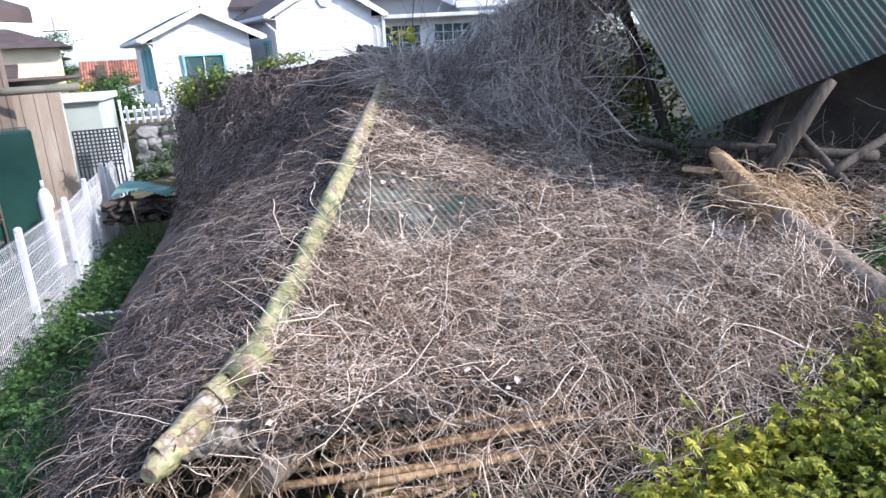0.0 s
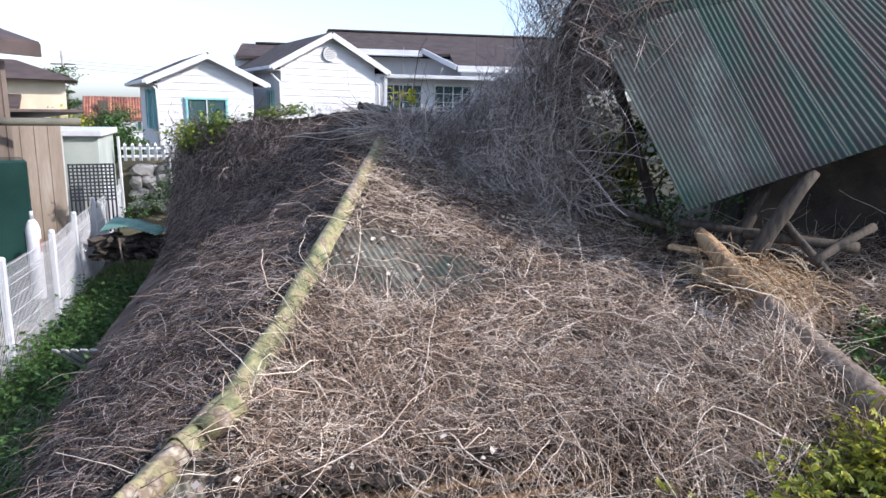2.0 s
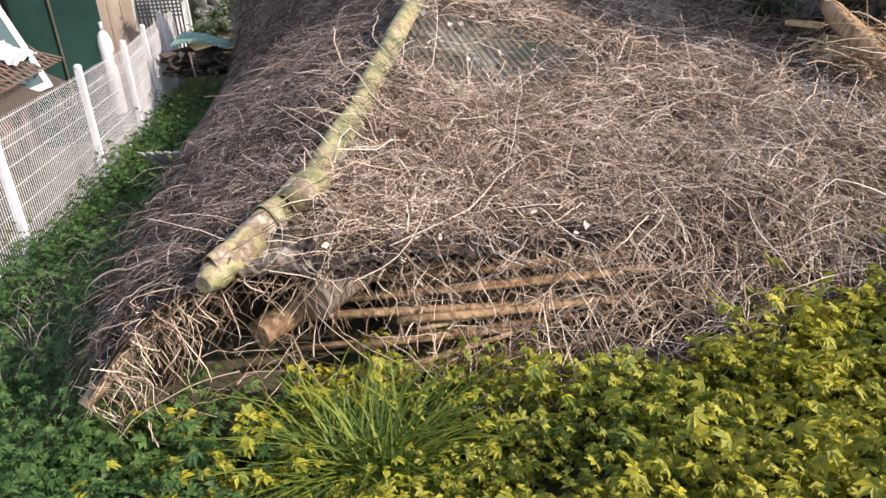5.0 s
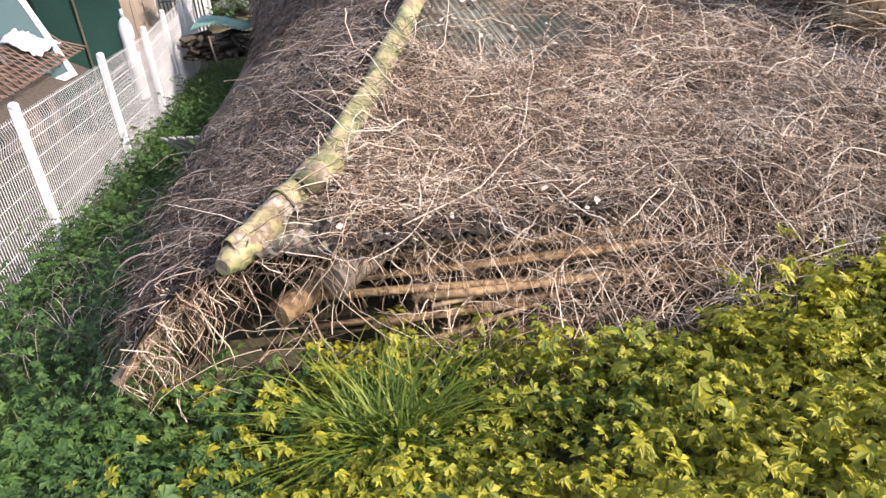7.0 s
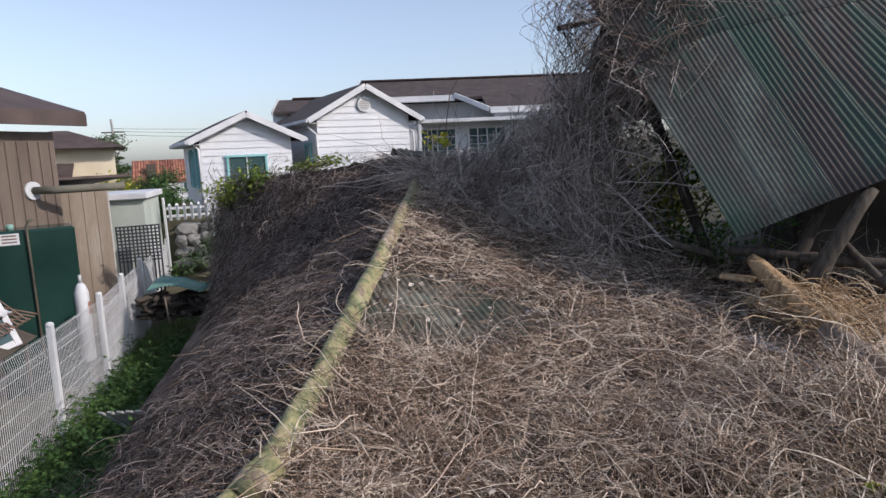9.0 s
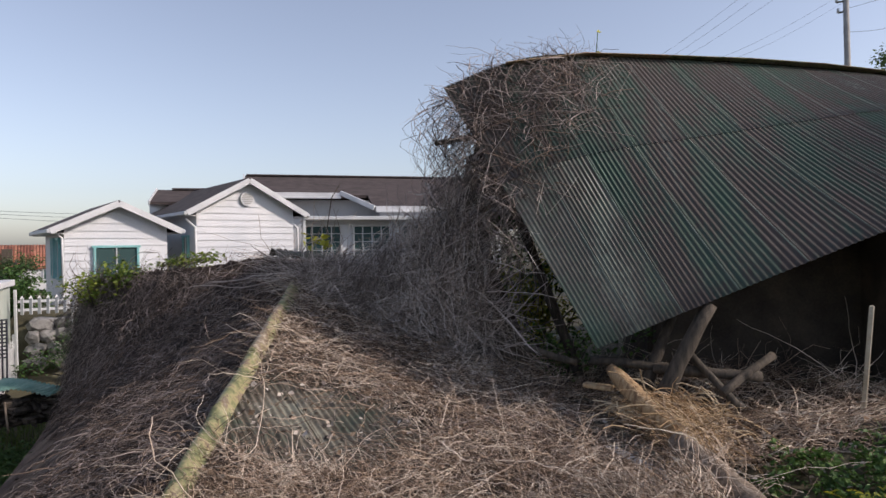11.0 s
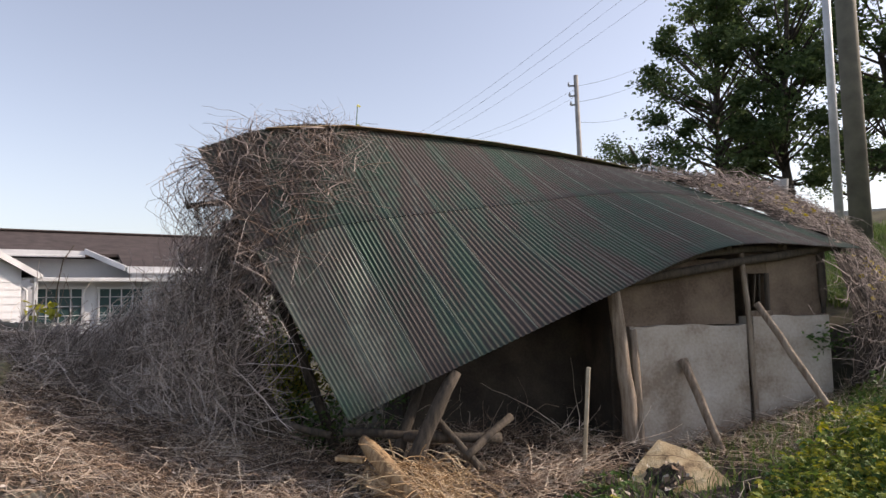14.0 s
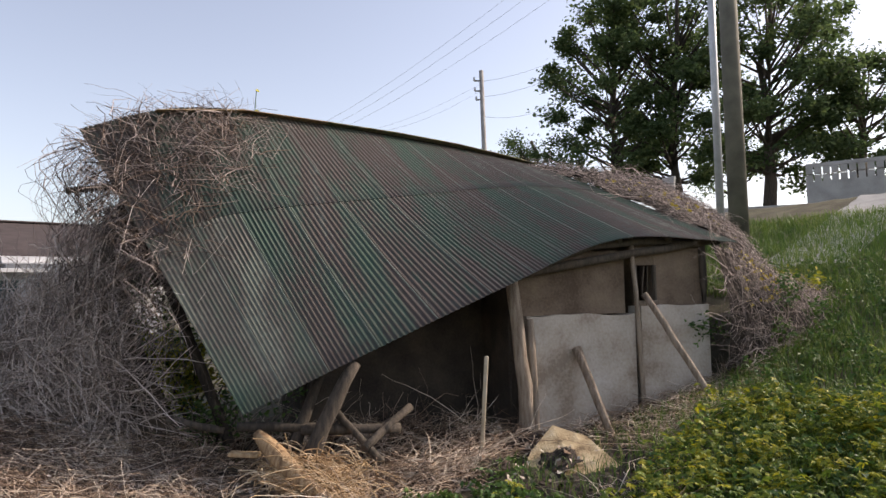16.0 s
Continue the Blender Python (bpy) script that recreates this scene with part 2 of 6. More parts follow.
def thing(name, label, category, kind="", group="", at=(0, 0, 0)):
    ob = new(name)
    ob.location = at
    return tagged(ob, label, category, group, kind)


def part(name, bm, material, parent=None, label=""):
    """Links a bmesh, or a ready mesh, as one object, under a parent where one is given."""
    if isinstance(bm, bpy.types.Mesh):
        me = bm
    else:
        me = bpy.data.meshes.new(name)
        bm.normal_update()
        bm.to_mesh(me)
        bm.free()
        me.materials.append(material)
    ob = new(name, me)
    if parent:
        ob.parent = parent
        ob.matrix_parent_inverse = Matrix.Translation(-parent.location)
    return tagged(ob, label)


def box(size, m=None, bevel=0.008, bm=None):
    """A bevelled block of the given size about the pose m."""
    bm = bm or bmesh.new()
    made = bmesh.ops.create_cube(bm, size=1.0)["verts"]
    for v in made:
        v.co = Vector((v.co.x * size[0], v.co.y * size[1], v.co.z * size[2]))
    if bevel:
        edges = {e for v in made for e in v.link_edges}
        out = bmesh.ops.bevel(bm, geom=list(edges), offset=min(bevel, min(size) * 0.3), segments=1, affect="EDGES")
        made = list({v for f in out["faces"] for v in f.verts} | {v for v in made if v.is_valid})
    if m is not None:
        bmesh.ops.transform(bm, matrix=m, verts=made)
    return bm


def beam(a, b, w, h, bevel=0.01, bm=None, roll=0.0):
    """A squared timber from a to b."""
    a, b = Vector(a), Vector(b)
    d = b - a
    q = d.to_track_quat("Z", "Y").to_matrix().to_4x4()
    return box((w, h, d.length), Matrix.Translation((a + b) / 2) @ q @ Matrix.Rotation(radians(roll), 4, "Z"), bevel, bm)


def pole(points, radii, sides=10, wobble=0.0, seed=0, bm=None):
    """A round timber, pipe or trunk through the points, capped, a little uneven where wobble is given."""
    bm = bm or bmesh.new()
    rnd = random.Random(seed)
    pts = [Vector(p) for p in points]
    rings = []
    for i, p in enumerate(pts):
        d = (pts[min(i + 1, len(pts) - 1)] - pts[max(i - 1, 0)]).normalized()
        q = d.to_track_quat("Z", "Y")
        r = radii[i] if isinstance(radii, (list, tuple)) else radii
        rings.append([bm.verts.new(p + q @ Vector((math.cos(2 * math.pi * k / sides), math.sin(2 * math.pi * k / sides), 0)) * r * (1 + wobble * (rnd.random() - 0.5))) for k in range(sides)])
    for a, b in zip(rings, rings[1:]):
        for k in range(sides):
            f = bm.faces.new((a[k], a[(k + 1) % sides], b[(k + 1) % sides], b[k]))
            f.smooth = True
    bm.faces.new(list(reversed(rings[0])))
    bm.faces.new(rings[-1])
    return bm


def log_points(a, b, n=7, bend=0.05, seed=0):
    rnd = random.Random(seed)
    a, b = Vector(a), Vector(b)
    side = (b - a).cross(Vector((0.3, 0.2, 1))).normalized()
    return [a.lerp(b, i / (n - 1)) + side * bend * math.sin(math.pi * i / (n - 1)) + Vector((rnd.uniform(-1, 1), rnd.uniform(-1, 1), rnd.uniform(-1, 1))) * bend * 0.25 for i in range(n)]


def strands(name, paths, radius, material, sides=3):
    """Thin tapering stems, one for each row of paths (count, steps, 3)."""
    n, k, _ = paths.shape
    d = np.gradient(paths, axis=1)
    d /= np.linalg.norm(d, axis=2, keepdims=True) + 1e-9
    ref = np.where(np.abs(d[..., 2:3]) < 0.9, np.array([0, 0, 1.0]), np.array([1.0, 0, 0]))
    a = np.cross(d, ref)
    a /= np.linalg.norm(a, axis=2, keepdims=True) + 1e-9
    b = np.cross(d, a)
    taper = (1 - 0.5 * np.linspace(0, 1, k))[None, :, None]
    r = np.asarray(radius).reshape(-1, 1, 1) * taper
    ang = 2 * np.pi * np.arange(sides) / sides
    v = np.stack([paths + r * (np.cos(t) * a + np.sin(t) * b) for t in ang], 2).reshape(-1, 3)
    base = (np.arange(n)[:, None, None] * k + np.arange(k - 1)[None, :, None]) * sides
    j = np.arange(sides)[None, None]
    j2 = (j + 1) % sides
    q = np.stack([base + j, base + j2, base + sides + j2, base + sides + j], -1).reshape(-1, 4)
    return mesh_np(name, v, q, material)


def leaves(name, centres, size, material, up=0.5, narrow=0.5, rng=RNG):
    """Small folded pointed leaves, one at each centre, turned at random."""
    n = len(centres)
    d = rng.normal(size=(n, 3))
    d[:, 2] = d[:, 2] * 0.5
    d /= np.linalg.norm(d, axis=1, keepdims=True)
    nrm = rng.normal(size=(n, 3)) * (1 - up) + np.array([0, 0, up * 1.6])
    s = np.cross(d, nrm)
    s /= np.linalg.norm(s, axis=1, keepdims=True) + 1e-9
    nn = np.cross(s, d)
    size = np.broadcast_to(np.asarray(size, float), (n,))[:, None]
    p0, p2 = centres - d * size * 0.5, centres + d * size * 0.5 - nn * size * 0.12
    p1 = centres + s * size * narrow * 0.5 + nn * size * 0.08
    p3 = centres - s * size * narrow * 0.5 + nn * size * 0.08
    v = np.stack([p0, p1, p2, p3], 1).reshape(-1, 3)
    i = np.arange(n)[:, None] * 4
    q = np.concatenate([np.concatenate([i, i + 1, i + 2], 1), np.concatenate([i, i + 2, i + 3], 1)], 0)
    return mesh_np(name, v, q, material)


def palmate(name, centres, size, material, rng=RNG):
    """Hand-shaped leaves: five pointed, drooping leaflets that spread from one stalk at each centre."""
    n = len(centres)
    az, tilt = rng.uniform(0, 2 * np.pi, n), rng.normal(0, 0.35, (n, 2))
    size = np.broadcast_to(np.asarray(size, float), (n,))
    vs = []
    for off, k in ((-1.35, 0.62), (-0.68, 0.85), (0.0, 1.0), (0.68, 0.85), (1.35, 0.62)):
        a = az + off + rng.normal(0, 0.12, n)
        d = np.stack([np.cos(a), np.sin(a), tilt[:, 0] * np.cos(a) + tilt[:, 1] * np.sin(a)], 1)
        s = np.stack([-np.sin(a), np.cos(a), tilt[:, 1] * np.cos(a) - tilt[:, 0] * np.sin(a)], 1)
        L = (size * k)[:, None]
        low = np.array([0, 0, 1.0])
        vs += [centres, centres + d * L * 0.55 + s * L * 0.2 + low * L * 0.06, centres + d * L - low * L * 0.22, centres + d * L * 0.55 - s * L * 0.2 + low * L * 0.06]
    v = np.stack(vs, 1).reshape(-1, 3)
    i = np.arange(n * 5)[:, None] * 4
    q = np.concatenate([np.concatenate([i, i + 1, i + 2], 1), np.concatenate([i, i + 2, i + 3], 1)], 0)
    return mesh_np(name, v, q, material)


def blades(name, roots, height, material, lean=0.4, width=0.008, rng=RNG):
    """Bent tapering grass blades from their roots."""
    n = len(roots)
    h = np.broadcast_to(np.asarray(height, float), (n,))[:, None]
    az = rng.uniform(0, 2 * np.pi, n)
    out = np.stack([np.cos(az), np.sin(az), 0 * az], 1)
    side = np.stack([-np.sin(az), np.cos(az), 0 * az], 1) * width
    ln = (lean * rng.uniform(0.3, 1.6, n))[:, None]
    rows = []
    for t, w in ((0, 1.0), (0.4, 0.9), (0.75, 0.6), (1.0, 0.08)):
        c = roots + out * h * ln * t * t + np.array([0, 0, 1]) * h * (t - 0.35 * ln * t * t)
        rows += [c - side * w, c + side * w]
    v = np.stack(rows, 1).reshape(-1, 3)
    i = np.arange(n)[:, None] * 8
    q = np.concatenate([np.concatenate([i + 2 * k, i + 2 * k + 1, i + 2 * k + 3, i + 2 * k + 2], 1) for k in range(3)], 0)
    return mesh_np(name, v, q, material)


def curve_fn(*knots):
    """A smooth line through knots (s, x, y, z), for arrays of s."""
    k = np.array(knots, float)

    def at(s):
        s = np.asarray(s, float)
        i = np.clip(np.searchsorted(k[:, 0], s) - 1, 0, len(k) - 2)
        t = (s - k[i, 0]) / (k[i + 1, 0] - k[i, 0])
        m = np.gradient(k[:, 1:], k[:, 0], axis=0)
        h = (k[i + 1, 0] - k[i, 0])[..., None]
        t = t[..., None]
        return (2 * t**3 - 3 * t**2 + 1) * k[i, 1:] + (t**3 - 2 * t**2 + t) * h * m[i] + (-2 * t**3 + 3 * t**2) * k[i + 1, 1:] + (t**3 - t**2) * h * m[i + 1]

    return at


def wavy(x, y, seed=0.0):
    """Cheap smooth unevenness between about -1 and 1."""
    return (np.sin(1.7 * x + 2.3 * y + seed) + np.sin(-2.9 * x + 1.3 * y + 2 * seed) + 0.6 * np.sin(5.1 * x + 4.3 * y + 3 * seed) + 0.5 * np.sin(-7.3 * x + 8.1 * y + seed)) / 3


def patch(name, surface, nu, nv, material, smooth=True, u=(0, 1), v=(0, 1)):
    """A sheet of quads over surface(u, v)."""
    U, V = np.meshgrid(np.linspace(*u, nu), np.linspace(*v, nv), indexing="ij")
    p = surface(U.ravel(), V.ravel())
    i = (np.arange(nu - 1)[:, None] * nv + np.arange(nv - 1)[None]).ravel()
    return mesh_np(name, p, np.stack([i, i + nv, i + nv + 1, i + 1], 1), material, smooth)


def tangle(surface, count, length, radius, steps=9, lift=0.06, heading=None, keep=None, kink=0.8, rng=RNG, u=(0, 1), v=(0, 1), side=(0, -0.4, 1)):
    """Wiry, kinked stems lying every way on surface(u, v) and arching off it; heading: mean and spread of their angle from the u direction."""
    a, b = rng.uniform(*u, count), rng.uniform(*v, count)
    if keep is not None:
        ok = keep(a, b)
        a, b = a[ok], b[ok]
    n, e = len(a), 2e-3
    p = surface(a, b)
    e1 = surface(a + e, b) - p
    nn = np.cross(e1, surface(a, b + e) - p)
    e1 /= np.linalg.norm(e1, axis=1, keepdims=True) + 1e-12
    nn /= np.linalg.norm(nn, axis=1, keepdims=True) + 1e-12
    nn *= np.sign(nn @ np.array(side))[:, None]
    e2 = np.cross(nn, e1)
    t = np.linspace(0, 1, steps)
    th = rng.uniform(0, 2 * np.pi, n) if heading is None else rng.normal(heading[0], heading[1], n)
    turn = rng.normal(0, 0.13, (n, steps)) + (rng.random((n, steps)) < 0.16) * rng.normal(0, kink, (n, steps))
    ang = th[:, None] + rng.normal(0, 0.45, n)[:, None] * t + np.cumsum(turn, 1)
    step = (length * np.clip(rng.lognormal(0, 0.5, n), 0.3, 1.9))[:, None] / (steps - 1)
    x, y = np.cumsum(np.cos(ang) * step, 1), np.cumsum(np.sin(ang) * step, 1)
    h = lift * (1.7 * rng.beta(1.2, 2.4, n)[:, None] + rng.exponential(0.28, n)[:, None] * np.sin(np.pi * t)[None] + np.cumsum(rng.normal(0, 0.2, (n, steps)), 1))
    h = np.maximum(h, -0.008)
    q = p[:, None] + e1[:, None] * x[..., None] + e2[:, None] * y[..., None] + nn[:, None] * h[..., None]
    return q, radius * rng.lognormal(0, 0.35, n)


# ---- ground ----
def smooth01(t):
    t = np.clip(t, 0, 1)
    return t * t * (3 - 2 * t)


def gz(x, y):
    """Height of the ground: low by the fence, a bank under the camera, a slope that climbs to the right, a terrace behind."""
    x, y = np.asarray(x, float), np.asarray(y, float)
    z = 0.08 + 0.26 * np.clip(x + 0.2, 0, 5.2) + 0.18 * np.clip(x - 5, 0, 4.5) + 0.3 * np.clip(x - 9.5, 0, 13)
    z = z + 1.25 * smooth01((2.9 - y) / 3.0) * smooth01((x + 4.2) / 2.5) * smooth01((4.5 - x) / 4)
    z = z - 0.55 * smooth01((-2.9 - x) / 1.6) * smooth01((18.5 - y) / 3)
    z = z - 0.17 * smooth01((x - 5.3) / 0.8) * smooth01((10 - x) / 1.2) * smooth01((y - 4.2) / 0.9) * smooth01((7.5 - y) / 1)
    z = z + 0.03 * wavy(x, y) + 0.02 * wavy(3 * x, 3 * y, 1.0)
    back = smooth01((y - 19.6) / 0.5) * smooth01((x + 9.2) / 1.0)
    z = z + back * np.clip(1.7 - z, 0, 2)
    far = smooth01((np.hypot(x, y) - 45) / 30)
    return z * (1 - far) + far * np.where(x > 0, 3.0, 0.3)


edges = np.concatenate([-np.geomspace(1500, 16, 18), np.arange(-15, 26, 0.25), np.geomspace(27, 1500, 18)])
rows_y = np.concatenate([-np.geomspace(1500, 5, 18), np.arange(-4, 27, 0.25), np.geomspace(28, 1500, 18)])
GX, GY = np.meshgrid(edges, rows_y, indexing="ij")
i = (np.arange(len(edges) - 1)[:, None] * len(rows_y) + np.arange(len(rows_y) - 1)[None]).ravel()
ground = part("ground", mesh_np("ground", np.stack([GX.ravel(), GY.ravel(), gz(GX, GY).ravel()], 1), np.stack([i, i + len(rows_y), i + len(rows_y) + 1, i + 1], 1), M_SOIL, True), None)
tagged(ground, "uneven earthy ground under weeds, rising to a slope", "ground", kind="structure")

# ---- the fallen roof: two faces either side of a sagging hip ----
hip = curve_fn((0, -1.68, 3.3, 1.16), (0.16, -1.36, 4.4, 1.24), (0.45, -0.99, 6.74, 1.80), (1.0, -0.36, 11.9, 2.88))
right_edge = curve_fn((0, 3.02, 5.0, 1.24), (0.5, 3.1, 6.7, 1.42), (1.0, 2.7, 9.3, 1.85))


def face_right(u, v):
    """u: along the hip from its near end, v: from the hip to the far edge."""
    a, b = hip(u), right_edge(u)
    p = a + (b - a) * v[:, None]
    p[:, 2] -= 0.22 * np.sin(np.pi * v) * (1 - 0.6 * u)
    return p


top_left = curve_fn((0, -1.68, 3.3, 1.14), (0.12, -1.36, 4.4, 1.22), (0.3, -0.99, 6.74, 1.78), (0.6, -0.36, 11.9, 2.9), (0.66, -0.62, 12.5, 3.2), (0.8, -2.1, 13.1, 3.08), (1.0, -4.6, 14.6, 2.85))
foot_left = curve_fn((0, -2.32, 2.98, 0.62), (0.35, -3.75, 7.4, 0.3), (0.6, -4.35, 10.8, 0.28), (1.0, -5.25, 15.2, 0.35))


def face_left(u, v):
    a, b = top_left(u), foot_left(u)
    p = a + (b - a) * v[:, None]
    p[:, 2] += 0.12 * np.sin(np.pi * v)
    return p


def rough_face(face, amp, seed):
    def at(u, v):
        p = face(u, v)
        p[:, 2] += amp * (0.5 * wavy(2 * p[:, 0], 2 * p[:, 1], seed) + 0.5 * wavy(6 * p[:, 0], 6 * p[:, 1], seed + 1))
        return p
    return at


fallen = thing("fallen_roof", "collapsed corrugated roof with a yellowish hip, buried in dry vines", "roof", at=(-0.5, 6, 0.2))


def corrugated(name, surface, u0, u1, v0, v1, waves, material, parent, along="u", rows=12, depth=0.009, lift=0.0, label=""):
    """One corrugated sheet over a patch; along: the axis across which the waves run."""
    n = waves * 6 + 1
    w, r = np.linspace(0, 1, n), np.linspace(0, 1, rows)
    W, R = np.meshgrid(w, r, indexing="ij")
    if along == "u":
        U, V = u0 + (u1 - u0) * W, v0 + (v1 - v0) * R
    else:
        U, V = u0 + (u1 - u0) * R, v0 + (v1 - v0) * W
    p = surface(U.ravel(), V.ravel())
    e = 1e-3
    nn = np.cross(surface(U.ravel() + e, V.ravel()) - p, surface(U.ravel(), V.ravel() + e) - p)
    nn /= np.linalg.norm(nn, axis=1, keepdims=True) + 1e-12
    nn *= np.sign(nn[:, 2:3] + 1e-9)
    p = p + nn * (depth * np.sin(2 * np.pi * waves * W.ravel()) + lift)[:, None]
    i = (np.arange(n - 1)[:, None] * rows + np.arange(rows - 1)[None]).ravel()
    low = p - nn * 0.004
    q = np.stack([i, i + rows, i + rows + 1, i + 1], 1)
    idx = np.arange(n * rows).reshape(n, rows)
    rim = np.concatenate([idx[:, 0], idx[-1, 1:], idx[-2::-1, -1], idx[0, -2:0:-1]])
    off = len(p)
    side = np.stack([rim, np.roll(rim, -1), np.roll(rim, -1) + off, rim + off], 1)
    me = mesh_np(name, np.concatenate([p, low]), np.concatenate([q, q[:, ::-1] + off, side]), material, True)
    return part(name, me, material, parent, label)


# the right face's sheets run down the fall line, which is not square to the hip
FALL = radians(20.6)
ACROSS, UP = np.array([math.cos(FALL), math.sin(FALL)]), np.array([-math.sin(FALL), math.cos(FALL)])
su, sv = [g.ravel() for g in np.meshgrid(np.linspace(0, 1, 40), np.linspace(0, 1, 40))]
sp = face_right(su, sv)


def cubic(x, y):
    return np.stack([x**i * y**j for i in range(5) for j in range(5 - i)], 1)


fit_z = np.linalg.lstsq(cubic(sp[:, 0], sp[:, 1] / 5), sp[:, 2], rcond=None)[0]
sa, sb = sp[:, :2] @ ACROSS, sp[:, :2] @ UP
band = 0.684
a0 = sa.min() + 0.03
while a0 < sa.max() - 0.3:
    a1 = a0 + band
    inside = (sa > a0) & (sa < a1)
    if inside.sum() > 6:
        cols = np.linspace(a0, a1, 8)
        lo, hi = [], []
        for c_ in cols:
            near = np.abs(sa - c_) < 0.14
            lo.append(sb[near].min() if near.any() else sb[inside].min())
            hi.append(sb[near].max() if near.any() else sb[inside].max())

        def strip(u, v, a0=a0, a1=a1, cols=cols, lo=np.array(lo), hi=np.array(hi)):
            a = a0 + (a1 - a0) * u
            l, h = np.interp(a, cols, lo), np.interp(a, cols, hi)
            b = l + (h - l) * v
            x, y = a * ACROSS[0] + b * UP[0], a * ACROSS[1] + b * UP[1]
            return np.stack([x, y, cubic(x, y / 5) @ fit_z], 1)

        corrugated("roof_sheet", strip, 0, 1, 0, 1, 9, M_OLDSHEET, fallen, "u", 14, 0.014)
    a0 = a1 - 0.02
for k in range(12):
    corrugated("roof_sheet", face_left, k / 12, (k + 1) / 12, 0.0, 1.02, 11, M_BROWNSHEET, fallen, "u", 10, lift=0.004 * (k % 2))


def back_face(u, v):
    a = top_left(0.6 + 0.4 * u)
    b = np.stack([1.5 - 6.0 * u, 15.5 + 2.2 * u, 0.9 - 0.3 * u], 1)
    return a + (b - a) * v[:, None]


part("back_slope", patch("back_slope", back_face, 20, 10, M_OLDSHEET), M_OLDSHEET, fallen)


def half_cap(a, b, r, parent, lift=0.03, closed=False):
    """A folded half-round ridge cap from a to b with a rolled lip on each side."""
    a, b = Vector(a), Vector(b)
    d = (b - a).normalized()
    s = d.cross(Vector((0, 0, 1))).normalized()
    n = s.cross(d)
    prof = [(-1.5, -0.95), (-1.15, -0.35), (-0.75, 0.35), (-0.3, 0.75), (0.3, 0.75), (0.75, 0.35), (1.15, -0.35), (1.5, -0.95)]
    bm = bmesh.new()
    rings = []
    for i in range(7):
        t = i / 6
        c = a.lerp(b, t) + n * (lift + 0.012 * math.sin(9 * t + a.x * 7))
        sc = r * (1.0 + 0.06 * (i == 0)) * (1 - 0.55 * (1 - t) if closed else 1)
        rings.append([[bm.verts.new(c + (s * x + n * y) * (sc - o)) for x, y in prof] for o in (0.0, 0.006)])
    for A, B in zip(rings, rings[1:]):
        for j in range(len(prof) - 1):
            f = bm.faces.new((A[0][j], A[0][j + 1], B[0][j + 1], B[0][j]))
            f.smooth = True
            bm.faces.new((A[1][j + 1], A[1][j], B[1][j], B[1][j + 1]))
    for R in (rings[0], rings[-1]):
        for j in range(len(prof) - 1):
            bm.faces.new((R[0][j], R[1][j], R[1][j + 1], R[0][j + 1]))
    for j in (0, len(prof) - 1):
        for A, B in zip(rings, rings[1:]):
            bm.faces.new((A[0][j], B[0][j], B[1][j], A[1][j]))
    return part("ridge_cap", bm, M_CAP, parent)


stops = [0.0, 0.075, 0.15, 0.29, 0.44, 0.6, 0.78, 0.97]
for k in range(len(stops) - 1):
    p, q = hip(np.array([stops[k], stops[k + 1] + 0.012]))
    half_cap(p, q, 0.072, fallen, 0.09 + 0.012 * (k % 2), k == 0)
# rolled tip of the hip and the open pipe end beside it
tip_a, tip_b = hip(np.array([-0.012, 0.06]))
part("hip_tip", pole([tip_a + (0, 0, 0.0), tip_a * 0.8 + tip_b * 0.2, tip_b + (0, 0, 0.03)], [0.05, 0.085, 0.1], 14, 0.05, 3), M_CAP, fallen, "rolled yellow-green end of the hip cap")
c = Vector(hip(np.array([0.1]))[0]) + Vector((0.03, 0, 0.08))
ring = bmesh.new()
dirp = (Vector(hip(np.array([0.16]))[0]) - Vector(hip(np.array([0.1]))[0])).normalized()
qq = (dirp + Vector((0.25, -0.1, 0.1))).to_track_quat("Z", "Y")
loops = []
for zz, rr in ((0, 0.085), (0.34, 0.095), (0.34, 0.088), (0.02, 0.075)):
    loops.append([ring.verts.new(c + qq @ Vector((math.cos(a) * rr, math.sin(a) * rr, zz))) for a in np.linspace(0, 2 * math.pi, 17)[:-1]])
for A, B in zip(loops, loops[1:] + loops[:1]):
    for k in range(16):
        ring.faces.new((A[k], A[(k + 1) % 16], B[(k + 1) % 16], B[k])).smooth = True
part("cap_pipe", ring, M_CAP, fallen, "open end of an overlapping hip cap")

bm = bmesh.new()
bmesh.ops.create_grid(bm, x_segments=24, y_segments=8, size=0.5)
for v in bm.verts:
    v.co = Vector((v.co.x * 1.1, v.co.y * 0.5, 0.05 * noise.noise(v.co * 4) + 0.02 * math.sin(v.co.x * 60) - 0.5 * v.co.y * v.co.y - 0.12 * v.co.x))
bmesh.ops.transform(bm, matrix=Matrix.Translation((-0.3, 12.25, 3.34)) @ Matrix.Rotation(0.3, 4, "Z"), verts=bm.verts[:])
crumple = part("crumpled_sheet", bm, M_OLDSHEET, fallen, "dark crumpled sheet over the roof's peak")
crumple.modifiers.new("thick", "SOLIDIFY").thickness = 0.008

# ---- the standing half of the house ----
ridge_line = curve_fn((0, 1.86, 10.07, 5.80), (0.14, 2.96, 10.01, 6.21), (0.42, 5.43, 9.87, 6.33), (0.7, 7.94, 9.74, 6.27), (1.0, 10.0, 9.6, 6.08))
eave_line = curve_fn((0, 2.87, 6.83, 2.30), (0.2, 3.96, 6.56, 2.80), (0.45, 5.98, 6.07, 3.61), (0.72, 7.66, 5.66, 4.17), (1.0, 9.72, 5.15, 4.20))


